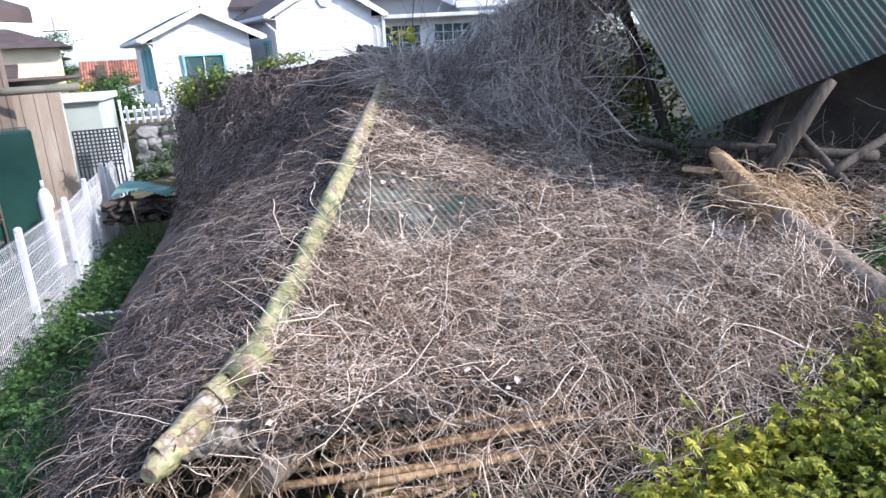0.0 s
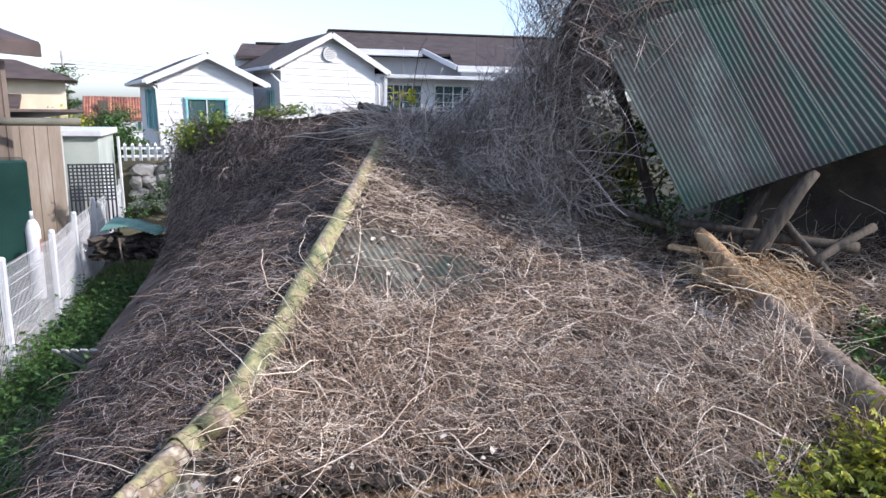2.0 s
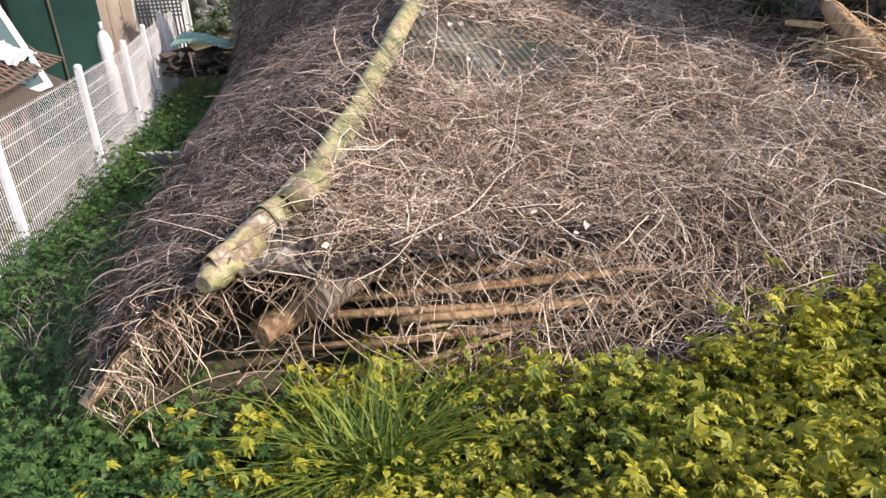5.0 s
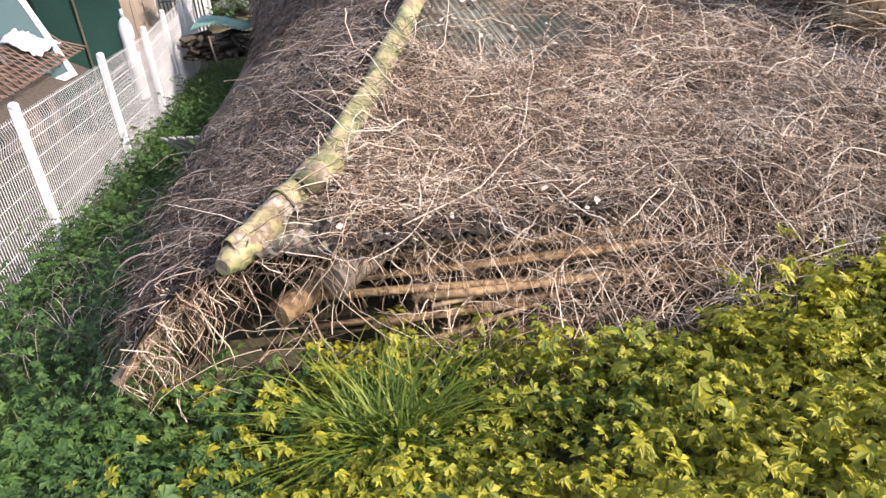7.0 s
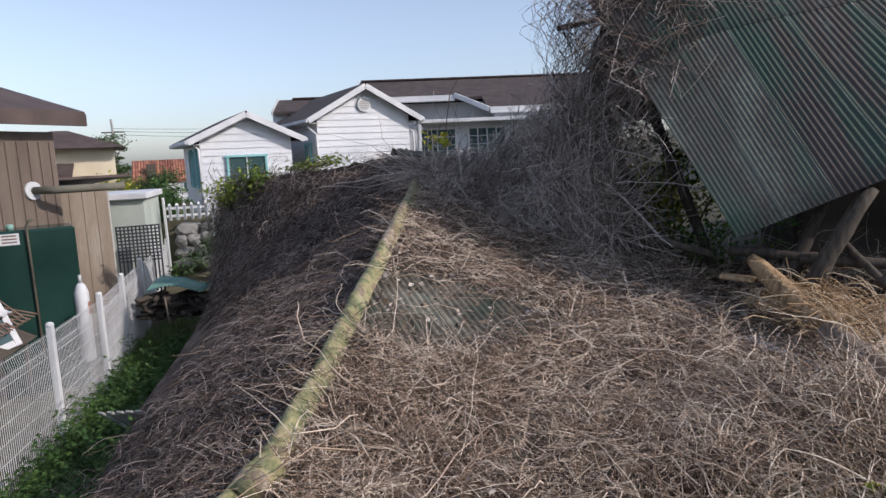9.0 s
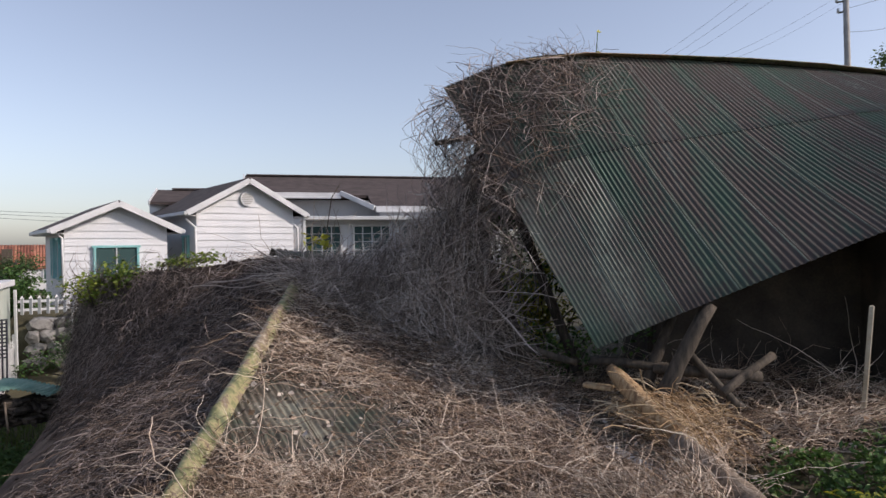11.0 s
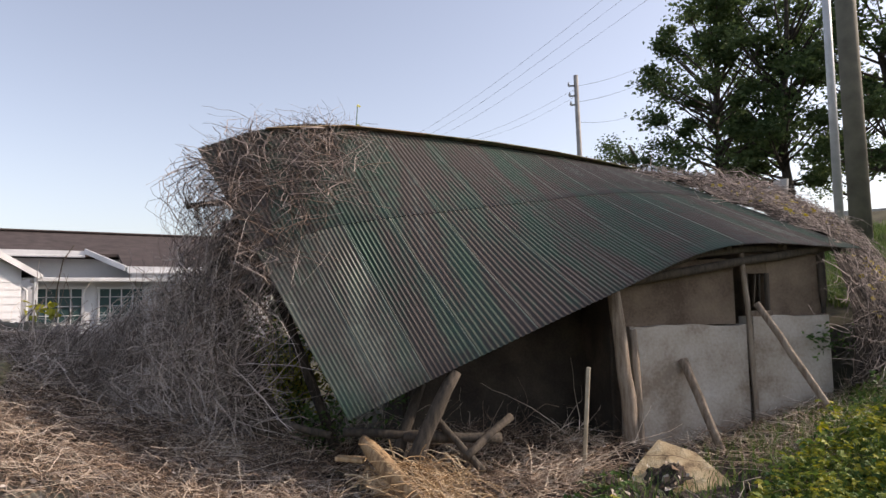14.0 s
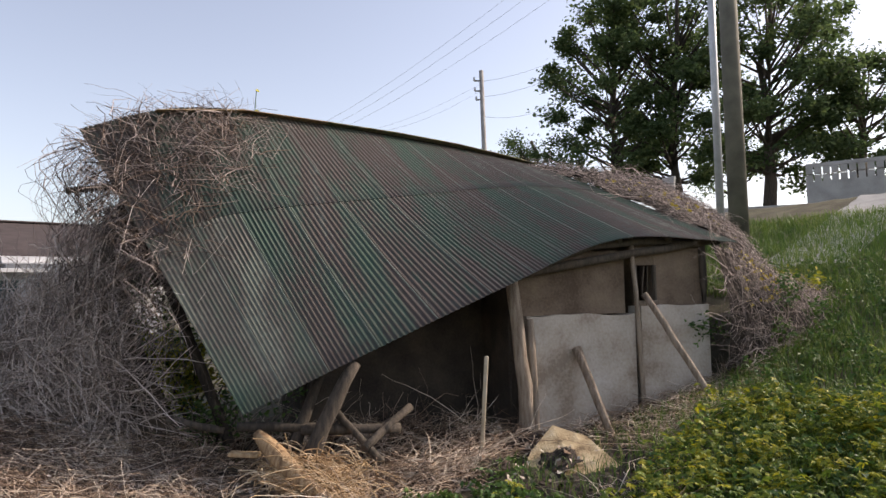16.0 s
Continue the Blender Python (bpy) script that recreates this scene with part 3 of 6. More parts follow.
def roof_front(u, v):
    a, b = ridge_line(u), eave_line(u)
    p = a + (b - a) * v[:, None]
    p[:, 2] -= 0.10 * np.sin(np.pi * v) * np.sin(np.pi * np.clip(u, 0, 1)) - 0.03 * np.sin(7 * u + 3 * v)
    return p


house = thing("collapsed_house", "half-collapsed mud house under a rusty green corrugated roof", "house", at=(6.5, 8, 1.5))
NS = 12
for k in range(NS):
    u0, u1 = k / NS, (k + 1) / NS + 0.004
    corrugated("roof_sheet", roof_front, u0, u1, 0.42, 1.0, 11, M_SHEET_SIDE if k < 2 else M_SHEET, house, "u", 10, 0.007, lift=0.001 * (k % 2))
    corrugated("roof_sheet", roof_front, u0, u1, -0.005, 0.46, 11, M_SHEET, house, "u", 8, 0.007, lift=0.008 + 0.001 * (k % 2))
    for v0, v1, lf in ((0.44, 1.0, 0.004), (0.0, 0.455, 0.012)):
        if k:
            corrugated("sheet_lap", roof_front, u0 - 0.0022, u0 + 0.0022, v0, v1, 1, M_LAP, house, "u", 10, 0.006, lift=lf)


def roof_back(u, v):
    a = ridge_line(u)
    b = np.stack([1.7 + 9.3 * u, 13.3 - 0.5 * u, 3.6 + 0.6 * u], 1)
    return a + (b - a) * v[:, None]


for k in range(4):
    corrugated("back_sheet", roof_back, 0.1 + 0.9 * k / 4, 0.1 + 0.9 * (k + 1) / 4, 0.0, 1.0, 27, M_SHEET, house, "u", 6)


def roof_end(u, v):
    a = eave_line(np.ones_like(u)) * (1 - u)[:, None] + u[:, None] * np.array([11.0, 12.8, 4.2])
    b = ridge_line(np.ones_like(u))
    return a + (b - a) * v[:, None]


corrugated("end_sheet", roof_end, 0, 1, 0, 1, 40, M_SHEET, house, "u", 8)
for k, (s0, s1) in enumerate(((0.12, 0.27), (0.26, 0.43), (0.42, 0.57), (0.56, 0.72), (0.71, 0.86), (0.85, 1.0))):
    a, b = ridge_line(np.array([s0, s1]))
    a, b = Vector(a), Vector(b)
    d = (b - a).normalized()
    s = d.cross(Vector((0, 0, 1))).normalized()
    bm = bmesh.new()
    for sg in (-1, 1):
        beam(a + s * 0.085 * sg + Vector((0, 0, 0.02)), b + s * 0.085 * sg + Vector((0, 0, 0.02)), 0.19, 0.012, 0.003, bm, 0)
    part("ridge_board", bm, M_WOOD_WARM if k < 2 else M_CAP, house)

# walls of the standing house
WA, WB = Vector((6.36, 6.39, 0)), Vector((9.35, 5.44, 0))
wd = (WB - WA).normalized()
wn_out = Vector((wd.y, -wd.x, 0))          # outward, towards the yard


def wall_block(name, x0, x1, z0, z1, depth, out, material, parent=house, label="", rough=0.012):
    """A wall panel along the front, x0..x1 metres from the corner post, with an uneven face."""
    bm = bmesh.new()
    nx, nz = max(2, int((x1 - x0) / 0.12)), max(2, int((z1 - z0) / 0.12))
    front = [[None] * (nz + 1) for _ in range(nx + 1)]
    back = [[None] * (nz + 1) for _ in range(nx + 1)]
    for i in range(nx + 1):
        for j in range(nz + 1):
            a, z = x0 + (x1 - x0) * i / nx, z0 + (z1 - z0) * j / nz
            w = rough * float(wavy(3 * a, 3 * z, x0)) if 0 < i < nx and 0 < j < nz else 0
            top = 0.03 * float(wavy(2 * a, 1.0, z1)) if j == nz else 0
            front[i][j] = bm.verts.new(WA + wd * a + wn_out * (out + w) + Vector((0, 0, z + top)))
            back[i][j] = bm.verts.new(WA + wd * a + wn_out * (out - depth) + Vector((0, 0, z + top)))
    for i in range(nx):
        for j in range(nz):
            bm.faces.new((front[i][j], front[i + 1][j], front[i + 1][j + 1], front[i][j + 1]))
            bm.faces.new((back[i][j + 1], back[i + 1][j + 1], back[i + 1][j], back[i][j]))
    for i in range(nx):
        bm.faces.new((front[i][nz], front[i + 1][nz], back[i + 1][nz], back[i][nz]))
    for j in range(nz):
        bm.faces.new((back[0][j], front[0][j], front[0][j + 1], back[0][j + 1]))
        bm.faces.new((front[nx][j], back[nx][j], back[nx][j + 1], front[nx][j + 1]))
    return part(name, bm, material, parent, label)


LEN = (WB - WA).length
wall_block("lower_wall", 0.16, 1.86, 1.3, 3.18, 0.3, 0.0, M_PLASTER, label="whitewashed lower wall, streaked and chipped")
wall_block("lower_wall", 1.95, LEN, 1.4, 3.27, 0.3, 0.02, M_PLASTER, label="whitewashed lower wall, streaked and chipped")
# upper panels: shade under the eave is in their darker colour
wall_block("upper_wall", 0.12, 1.8, 3.18, 4.06, 0.14, -0.14, M_MUD, label="mud upper wall, brown darkened for the eave's shade")
wall_block("upper_wall", 2.3, LEN, 3.27, 4.3, 0.14, -0.12, M_MUD, label="mud upper wall, brown darkened for the eave's shade")
wall_block("upper_wall", 1.92, 2.3, 3.86, 4.3, 0.14, -0.13, M_MUD)


def along(a, out, z):
    return WA + wd * a + wn_out * out + Vector((0, 0, z))


part("corner_post", pole(log_points(along(-0.06, 0.03, 3.72), along(0.1, 0.1, 1.25), 8, 0.03, 1), [0.08, 0.085, 0.09, 0.09, 0.095, 0.1, 0.1, 0.1], 9, 0.25, 4), M_WOOD, house)
part("door_jamb", pole(log_points(along(0.18, 0.04, 3.15), along(0.2, 0.09, 1.3), 7, 0.02, 5), 0.05, 8, 0.3, 6), M_WOOD, house)
part("middle_post", pole(log_points(along(1.84, -0.02, 4.3), along(1.94, 0.03, 1.4), 8, 0.02, 2), 0.036, 9, 0.25, 7), M_WOOD, house)
part("end_post", pole(log_points(along(LEN + 0.02, -0.1, 4.25), along(LEN + 0.02, -0.1, 1.6), 5, 0.01, 3), 0.06, 8, 0.2, 8), M_WOOD_DARK, house)
window = part("window", beam(along(1.95, -0.1, 3.32), along(1.95, -0.1, 3.86), 0.05, 0.06), M_WOOD_DARK, house, "small dark opening with a broken wooden frame")
part("window_jamb", beam(along(2.28, -0.1, 3.32), along(2.28, -0.1, 3.86), 0.05, 0.06), M_WOOD_DARK, window)
part("window_sill", beam(along(1.93, -0.06, 3.3), along(2.31, -0.06, 3.3), 0.05, 0.1), M_WOOD, window)
part("lath", beam(along(2.05, -0.1, 3.4), along(2.11, -0.1, 3.86), 0.035, 0.012), M_WOOD, window)
part("lath", beam(along(2.17, -0.12, 3.34), along(2.18, -0.12, 3.86), 0.03, 0.012), M_WOOD_DARK, window)
part("eave_plate", pole(log_points(along(-0.3, -0.05, 3.68), along(LEN + 0.3, -0.05, 4.24), 8, 0.05, 9), 0.06, 8, 0.2, 9), M_WOOD_DARK, house)
# side wall on the right, inner walls with the recess's shade in their colour on the left
side_dir = -wn_out


def slab_wall(name, a, b, z0, z1, t, material, label=""):
    return part(name, beam(Vector((a[0], a[1], (z0 + z1) / 2)), Vector((b[0], b[1], (z0 + z1) / 2)), t, z1 - z0, 0.02, None, 0), material, house, label)


e0 = along(LEN - 0.08, -0.16, 0)
e1 = e0 + side_dir * 3.6
slab_wall("side_wall", e0, e1, 1.3, 4.25, 0.16, M_MUD)
r0, r1 = along(0.15, -1.35, 0), along(-2.5, -1.35, 0)
slab_wall("recess_wall", r0, r1, 1.0, 3.9, 0.14, M_RECESS_SHADE, "inner mud wall, coloured dark for the recess's shade")
slab_wall("partition_wall", along(0.12, -0.32, 0), r0, 1.1, 3.9, 0.14, M_RECESS_SHADE)
slab_wall("rear_wall", e1, along(-2.5, -3.7, 0), 1.2, 4.0, 0.16, M_MUD)
slab_wall("inner_wall", along(-2.5, -1.4, 0), along(-2.5, -3.7, 0), 1.0, 3.6, 0.14, M_RECESS_SHADE)
# rafters under the roof edge
for k in range(9):
    s = 0.02 + k * 0.12
    p = roof_front(np.full(6, s), np.linspace(0.05, 0.96, 6))
    part("rafter", pole([Vector(q) - Vector((0, 0, 0.11)) for q in p], 0.042, 7, 0.2, k), M_WOOD_DARK, house)
for v in (0.3, 0.62, 0.93):
    p = roof_front(np.linspace(0.02, 0.95, 8), np.full(8, v))
    part("purlin", pole([Vector(q) - Vector((0, 0, 0.17)) for q in p], 0.055, 7, 0.2, int(v * 10)), M_WOOD_DARK, house)
part("broken_purlin", pole(log_points((1.7, 9.98, 4.95), (3.3, 9.3, 5.15), 5, 0.02, 11), 0.045, 7, 0.2, 3), M_WOOD_DARK, house)
part("broken_purlin", pole(log_points((1.95, 9.5, 4.1), (3.4, 9.0, 4.3), 5, 0.02, 12), 0.05, 7, 0.2, 4), M_WOOD_DARK, house)
# fallen posts and wattle under the sagging corner
# dark wood stands in for the shadow these posts stand in
part("leaning_post", pole(log_points((3.5, 6.68, 1.7), (4.08, 6.63, 2.76), 6, 0.03, 13), [0.1, 0.09, 0.085, 0.08, 0.08, 0.08], 9, 0.25, 14), M_WOOD_DARK, house)
part("leaning_post", pole(log_points((3.42, 6.94, 1.7), (3.83, 6.98, 2.6), 6, 0.03, 15), [0.08, 0.08, 0.07, 0.07, 0.06, 0.06], 9, 0.25, 16), M_WOOD_DARK, house)


# ---- white mesh fence along the lane ----
fence_line = curve_fn((0, -4.8, 4.6, 0), (2.1, -5.14, 6.7, 0), (4.6, -5.5, 9.18, 0), (6.7, -5.86, 11.27, 0), (8.7, -6.38, 13.2, 0), (10.9, -6.92, 15.3, 0), (13.0, -7.4, 17.35, 0), (15.1, -7.85, 19.2, 0))
POSTS = [0, 2.1, 4.6, 6.7, 8.7, 10.9, 13.0, 15.1]
fence = thing("mesh_fence", "white welded-mesh fence with round-capped posts", "fence", at=(-6, 11, 0))
post_me = None
for s in POSTS:
    p = fence_line(np.array([s]))[0]
    bm = box((0.085, 0.085, 2.0), Matrix.Translation((0, 0, 0.2)), 0.008)
    bmesh.ops.create_uvsphere(bm, u_segments=12, v_segments=8, radius=0.055, matrix=Matrix.Translation((0, 0, 1.2)) @ Matrix.Diagonal((1, 1, 0.8, 1)))
    bmesh.ops.transform(bm, matrix=Matrix.Translation((p[0], p[1], 0)) @ Matrix.Rotation(0.15, 4, "Z"), verts=bm.verts[:])
    part("fence_post", bm, M_WHITE, fence)
for k in range(len(POSTS) - 1):
    a, b = fence_line(np.array([POSTS[k], POSTS[k + 1]]))
    a, b = Vector(a), Vector(b)
    d = (b - a).normalized()
    n = Vector((d.y, -d.x, 0))
    L = (b - a).length
    m = int(L / 0.05)
    t = np.linspace(0.045, L - 0.045, m)
    x = np.array(a)[None] + np.array(d)[None] * t[:, None]
    z = np.array([-0.6, -0.1, 0.4, 0.84, 0.95, 1.07, 1.11])
    outw = np.array([0.0, 0, 0, 0.0, 0.03, 0.0, 0.0])
    path = x[:, None] + np.array([0, 0, 1.0]) * z[None, :, None] + np.array(n)[None, None] * outw[None, :, None]
    panel = part("mesh_panel", strands("mesh_panel", path, 0.0055, M_WHITE, 4), M_WHITE, fence)
    h = np.array([-0.5, -0.28, -0.06, 0.16, 0.38, 0.6, 0.8, 0.9, 1.08])
    ends = np.stack([np.array(a) + np.array(d) * 0.03, np.array((a + b) / 2), np.array(b) - np.array(d) * 0.03])
    part("mesh_wire", strands("mesh_wire", ends[None] + np.array([0, 0, 1.0]) * h[:, None, None] + np.array(n) * 0.005, 0.0055, M_WHITE, 4), M_WHITE, fence)


# ---- white house on the terrace ----
def frame_at(origin, deg):
    return Matrix.Translation(origin) @ Matrix.Rotation(radians(deg), 4, "Z")


white = thing("white_house", "white clapboard bungalow with gables and brown shingle roofs", "house", at=(-3, 26, 1.7))
HD = 26.0


def gable_block(m, w, depth, wall_h, rise, over, label, base=-0.4):
    """A gabled wing in its own frame: front along x from 0 to w, body towards +y; lapped siding, roof slabs and white verge boards."""
    body = bmesh.new()
    pts = [(0, base), (w, base), (w, wall_h), (w / 2, wall_h + rise), (0, wall_h)]
    A = [body.verts.new((x, 0.03, z)) for x, z in pts]
    B = [body.verts.new((x, depth, z)) for x, z in pts]
    body.faces.new(A)
    body.faces.new(list(reversed(B)))
    for k in range(5):
        body.faces.new((A[k], B[k], B[(k + 1) % 5], A[(k + 1) % 5]))
    bmesh.ops.transform(body, matrix=m, verts=body.verts[:])
    wall = part("wall", body, M_SIDING, white, label)
    z = base
    sl = rise / (w / 2)
    while z < wall_h + rise - 0.1:
        h = 0.24
        x0 = 0.0 if z + h <= wall_h else min(w / 2 - 0.05, (z + h - wall_h) / sl)
        bm = bmesh.new()
        vs = [bm.verts.new(c) for c in ((x0, 0.028, z + h), (w - x0, 0.028, z + h), (w - x0, 0.0, z + 0.0), (x0, 0.0, z + 0.0), (x0, 0.028, z), (w - x0, 0.028, z))]
        bm.faces.new((vs[0], vs[3], vs[2], vs[1]))
        bm.faces.new((vs[3], vs[4], vs[5], vs[2]))
        bmesh.ops.transform(bm, matrix=m, verts=bm.verts[:])
        part("siding_board", bm, M_SIDING, wall)
        z += h
    for sg in (-1, 1):
        x_e = w / 2 + sg * (w / 2 + over)
        z_e = wall_h - over * sl
        a, b = Vector((w / 2, 0, wall_h + rise + 0.05)), Vector((x_e, 0, z_e + 0.05))
        bm = bmesh.new()
        q = [bm.verts.new(c) for c in ((a.x, -0.32, a.z), (b.x, -0.32, b.z), (b.x, depth + 0.2, b.z), (a.x, depth + 0.2, a.z))]
        q2 = [bm.verts.new((v.co.x, v.co.y, v.co.z + 0.09)) for v in q]
        bm.faces.new(list(reversed(q)))
        bm.faces.new(q2)
        for k in range(4):
            bm.faces.new((q[k], q[(k + 1) % 4], q2[(k + 1) % 4], q2[k]))
        bmesh.ops.transform(bm, matrix=m, verts=bm.verts[:])
        bmesh.ops.recalc_face_normals(bm, faces=bm.faces[:])
        part("roof", bm, M_SHINGLE, white)
        bm = beam(a + Vector((0, -0.34, -0.02)), b + Vector((0, -0.34, -0.02)), 0.04, 0.2, 0.005)
        bmesh.ops.transform(bm, matrix=m, verts=bm.verts[:])
        part("verge_board", bm, M_WHITE, white)
        bm = box((0.1, depth + 0.5, 0.13), Matrix.Translation((x_e + sg * 0.05, depth / 2 - 0.1, z_e + 0.04)), 0.02)
        bmesh.ops.transform(bm, matrix=m, verts=bm.verts[:])
        part("gutter", bm, M_WHITE, white)
        bm = box((over, depth, 0.03), Matrix.Translation((x_e - sg * over / 2, depth / 2 - 0.1, z_e - 0.03)), 0.0)
        bmesh.ops.transform(bm, matrix=m, verts=bm.verts[:])
        part("soffit", bm, M_WHITE, white)
    return wall


def window_unit(m, w, h, parent, trim=M_TEAL, bars=1, cross=0):
    """A window in its frame, its centre at the pose m, facing -y."""
    bm = box((w, 0.04, h), m, 0.0)
    win = part("window", bm, M_GLASS, parent)
    for x in (-w / 2, w / 2):
        part("window_frame", box((0.08, 0.09, h + 0.08), m @ Matrix.Translation((x, -0.03, 0)), 0.01), trim, win)
    for z in (-h / 2, h / 2):
        part("window_frame", box((w + 0.16, 0.09, 0.08), m @ Matrix.Translation((0, -0.035, z)), 0.01), trim, win)
    for k in range(bars):
        part("mullion", box((0.04, 0.06, h), m @ Matrix.Translation((-w / 2 + w * (k + 1) / (bars + 1), -0.03, 0)), 0.005), M_WHITE, win)
    for k in range(cross):
        part("mullion", box((w, 0.05, 0.025), m @ Matrix.Translation((0, -0.03, -h / 2 + h * (k + 1) / (cross + 1))), 0.005), M_WHITE, win)
    return win


mA = frame_at((-7.93, 23.0, 1.78), HD)
wallA = gable_block(mA, 3.1, 5.0, 2.38, 0.72, 0.42, "white lapped siding on the small front gable")
window_unit(mA @ Matrix.Translation((1.5, -0.02, 1.25)), 1.3, 0.95, white)
for y in (1.0, 2.4):
    window_unit(mA @ Matrix.Translation((-0.02, y, 1.35)) @ Matrix.Rotation(radians(-90), 4, "Z"), 0.55, 1.3, white)
mB = frame_at((-4.22, 24.64, 1.7), HD)
wallB = gable_block(mB, 3.62, 6.5, 3.12, 1.0, 0.42, "white lapped siding on the tall front gable")
window_unit(mB @ Matrix.Translation((-0.02, 1.2, 1.6)) @ Matrix.Rotation(radians(-90), 4, "Z"), 0.6, 1.1, white)
bm = pole([(0, 0, 0), (0, -0.06, 0)], 0.26, 20)
bmesh.ops.transform(bm, matrix=mB @ Matrix.Translation((1.81, -0.02, 3.5)), verts=bm.verts[:])
vent = part("gable_vent", bm, M_WHITE, white, "round louvred attic vent")
for k in range(6):
    h = -0.16 + k * 0.065
    w = 2 * math.sqrt(max(0.01, 0.2**2 - h * h))
    part("vent_slat", box((w, 0.02, 0.028), mB @ Matrix.Translation((1.81, -0.085, 3.5 + h)) @ Matrix.Rotation(0.5, 4, "X"), 0.0), M_CONC, vent)
# downpipes
for mm, x in ((mA, -0.1), (mB, -0.1), (mB, 3.72)):
    bm = pole([(x - 0.25, 0.1, 2.3), (x - 0.1, 0.05, 2.15), (x + 0.04, -0.04, 2.0), (x + 0.06, -0.05, 0)], 0.04, 8)
    bmesh.ops.transform(bm, matrix=mm @ Matrix.Translation((0, 0, 0.0 if mm is mA else 0.45)), verts=bm.verts[:])
    part("downpipe", bm, M_WHITE, white)
# main range behind, porch on the right
mC = frame_at((-7.0, 28.6, 1.7), HD - 22)


def slope_roof(m, x0, x1, y0, y1, z0, z1):
    bm = bmesh.new()
    q = [bm.verts.new(c) for c in ((x0, y0, z0), (x1, y0, z0), (x1, y1, z1), (x0, y1, z1))]
    q2 = [bm.verts.new((v.co.x, v.co.y, v.co.z + 0.12)) for v in q]
    bm.faces.new(list(reversed(q)))
    bm.faces.new(q2)
    for k in range(4):
        bm.faces.new((q[k], q[(k + 1) % 4], q2[(k + 1) % 4], q2[k]))
    bmesh.ops.transform(bm, matrix=m, verts=bm.verts[:])
    return part("roof", bm, M_SHINGLE, white)


slope_roof(mC, 3.9, 16.0, 0.5, 3.6, 3.85, 4.95)
slope_roof(mC, 9.2, 16.0, -1.0, 0.5, 3.3, 3.85)
slope_roof(mC, 3.9, 16.0, 3.55, 6.6, 4.95, 3.7)
slope_roof(mC, 0.2, 3.9, 0.9, 2.9, 3.55, 4.2)
slope_roof(mC, 0.2, 3.9, 2.85, 5.0, 4.2, 3.5)
part("valley_board", beam(mC @ Vector((8.0, 0.4, 4.05)), mC @ Vector((9.25, -1.05, 3.32)), 0.1, 0.2, 0.01), M_WHITE, white)
for y0, y1, z0, z1, x in ((0.85, 2.9, 3.6, 4.3, 0.15), (4.95, 2.85, 3.55, 4.3, 0.15), (0.45, 3.6, 3.9, 5.05, 3.85)):
    part("verge_board", beam(mC @ Vector((x, y0, z0)), mC @ Vector((x, y1, z1)), 0.06, 0.2, 0.01), M_WHITE, white)
part("soffit_wall", box((6.2, 0.1, 1.0), mC @ Matrix.Translation((12.6, -0.75, 2.85)), 0.0), M_SIDING, white)
part("wall", box((15.6, 4.6, 4.2), mC @ Matrix.Translation((7.9, 3.6, 1.7)), 0.0), M_SIDING, white)
part("ridge_cap", box((12.0, 0.3, 0.08), mC @ Matrix.Translation((9.95, 3.57, 5.1)), 0.02), M_SHINGLE, white)
part("ridge_cap", box((2.8, 0.3, 0.08), mC @ Matrix.Translation((2.2, 2.87, 4.36)), 0.02), M_SHINGLE, white)
for x0, x1, yy, zz in ((5.1, 8.0, 0.42, 3.96), (9.3, 15.9, -1.06, 3.3)):
    part("fascia", box((x1 - x0, 0.06, 0.2), mC @ Matrix.Translation(((x0 + x1) / 2, yy, zz)), 0.01), M_WHITE, white)
    part("gutter", box((x1 - x0, 0.12, 0.1), mC @ Matrix.Translation(((x0 + x1) / 2, yy - 0.09, zz - 0.12)), 0.02), M_WHITE, white)
mP = frame_at((-0.6, 26.5, 1.7), 5)
part("porch_roof", box((6.5, 2.0, 0.14), mP @ Matrix.Translation((3.2, 0.7, 2.82)), 0.02), M_WHITE, white)
part("porch_wall", box((6.4, 0.12, 2.9), mP @ Matrix.Translation((3.3, 0.55, 1.3)), 0.0), M_SIDING, white)
for k in range(3):
    window_unit(mP @ Matrix.Translation((0.75 + k * 2.0, 0.46, 1.9)), 1.5, 1.3, white, M_WHITE, 3, 3)
part("porch_post", box((0.12, 0.12, 2.8), mP @ Matrix.Translation((0.02, -0.2, 1.4)), 0.01), M_WHITE, white)

# picket fence and stone bank below it
picket = thing("picket_fence", "low white picket fence with two rails", "fence", at=(-7, 19.4, 1.7))
pa, pb = Vector((-7.75, 19.19, 0)), Vector((-5.0, 20.3, 0))
pd = (pb - pa).normalized()
for z in (1.86, 2.08):
    part("rail", beam(pa + Vector((0, 0, z)), pb + Vector((0, 0, z)), 0.03, 0.07, 0.004), M_WHITE, picket)
for k in range(15):
    p = pa + pd * (0.1 + k * 0.195)
    bm = beam(p + Vector((0.01, -0.035, 1.74)), p + Vector((0.01, -0.035, 2.17)), 0.02, 0.1, 0.004, None, 68)
    tip = bmesh.ops.create_cone(bm, segments=4, radius1=0.072, radius2=0.0, depth=0.08, matrix=Matrix.Translation(p + Vector((0.01, -0.035, 2.2))) @ Matrix.Rotation(radians(67), 4, "Z") @ Matrix.Diagonal((1, 0.2, 1, 1)), cap_ends=True)
    part("picket", bm, M_WHITE, picket)
post = part("end_post", beam(pa + Vector((-0.03, -0.02, 0.3)), pa + Vector((-0.05, -0.02, 2.4)), 0.06, 0.06, 0.006), M_WHITE, picket)
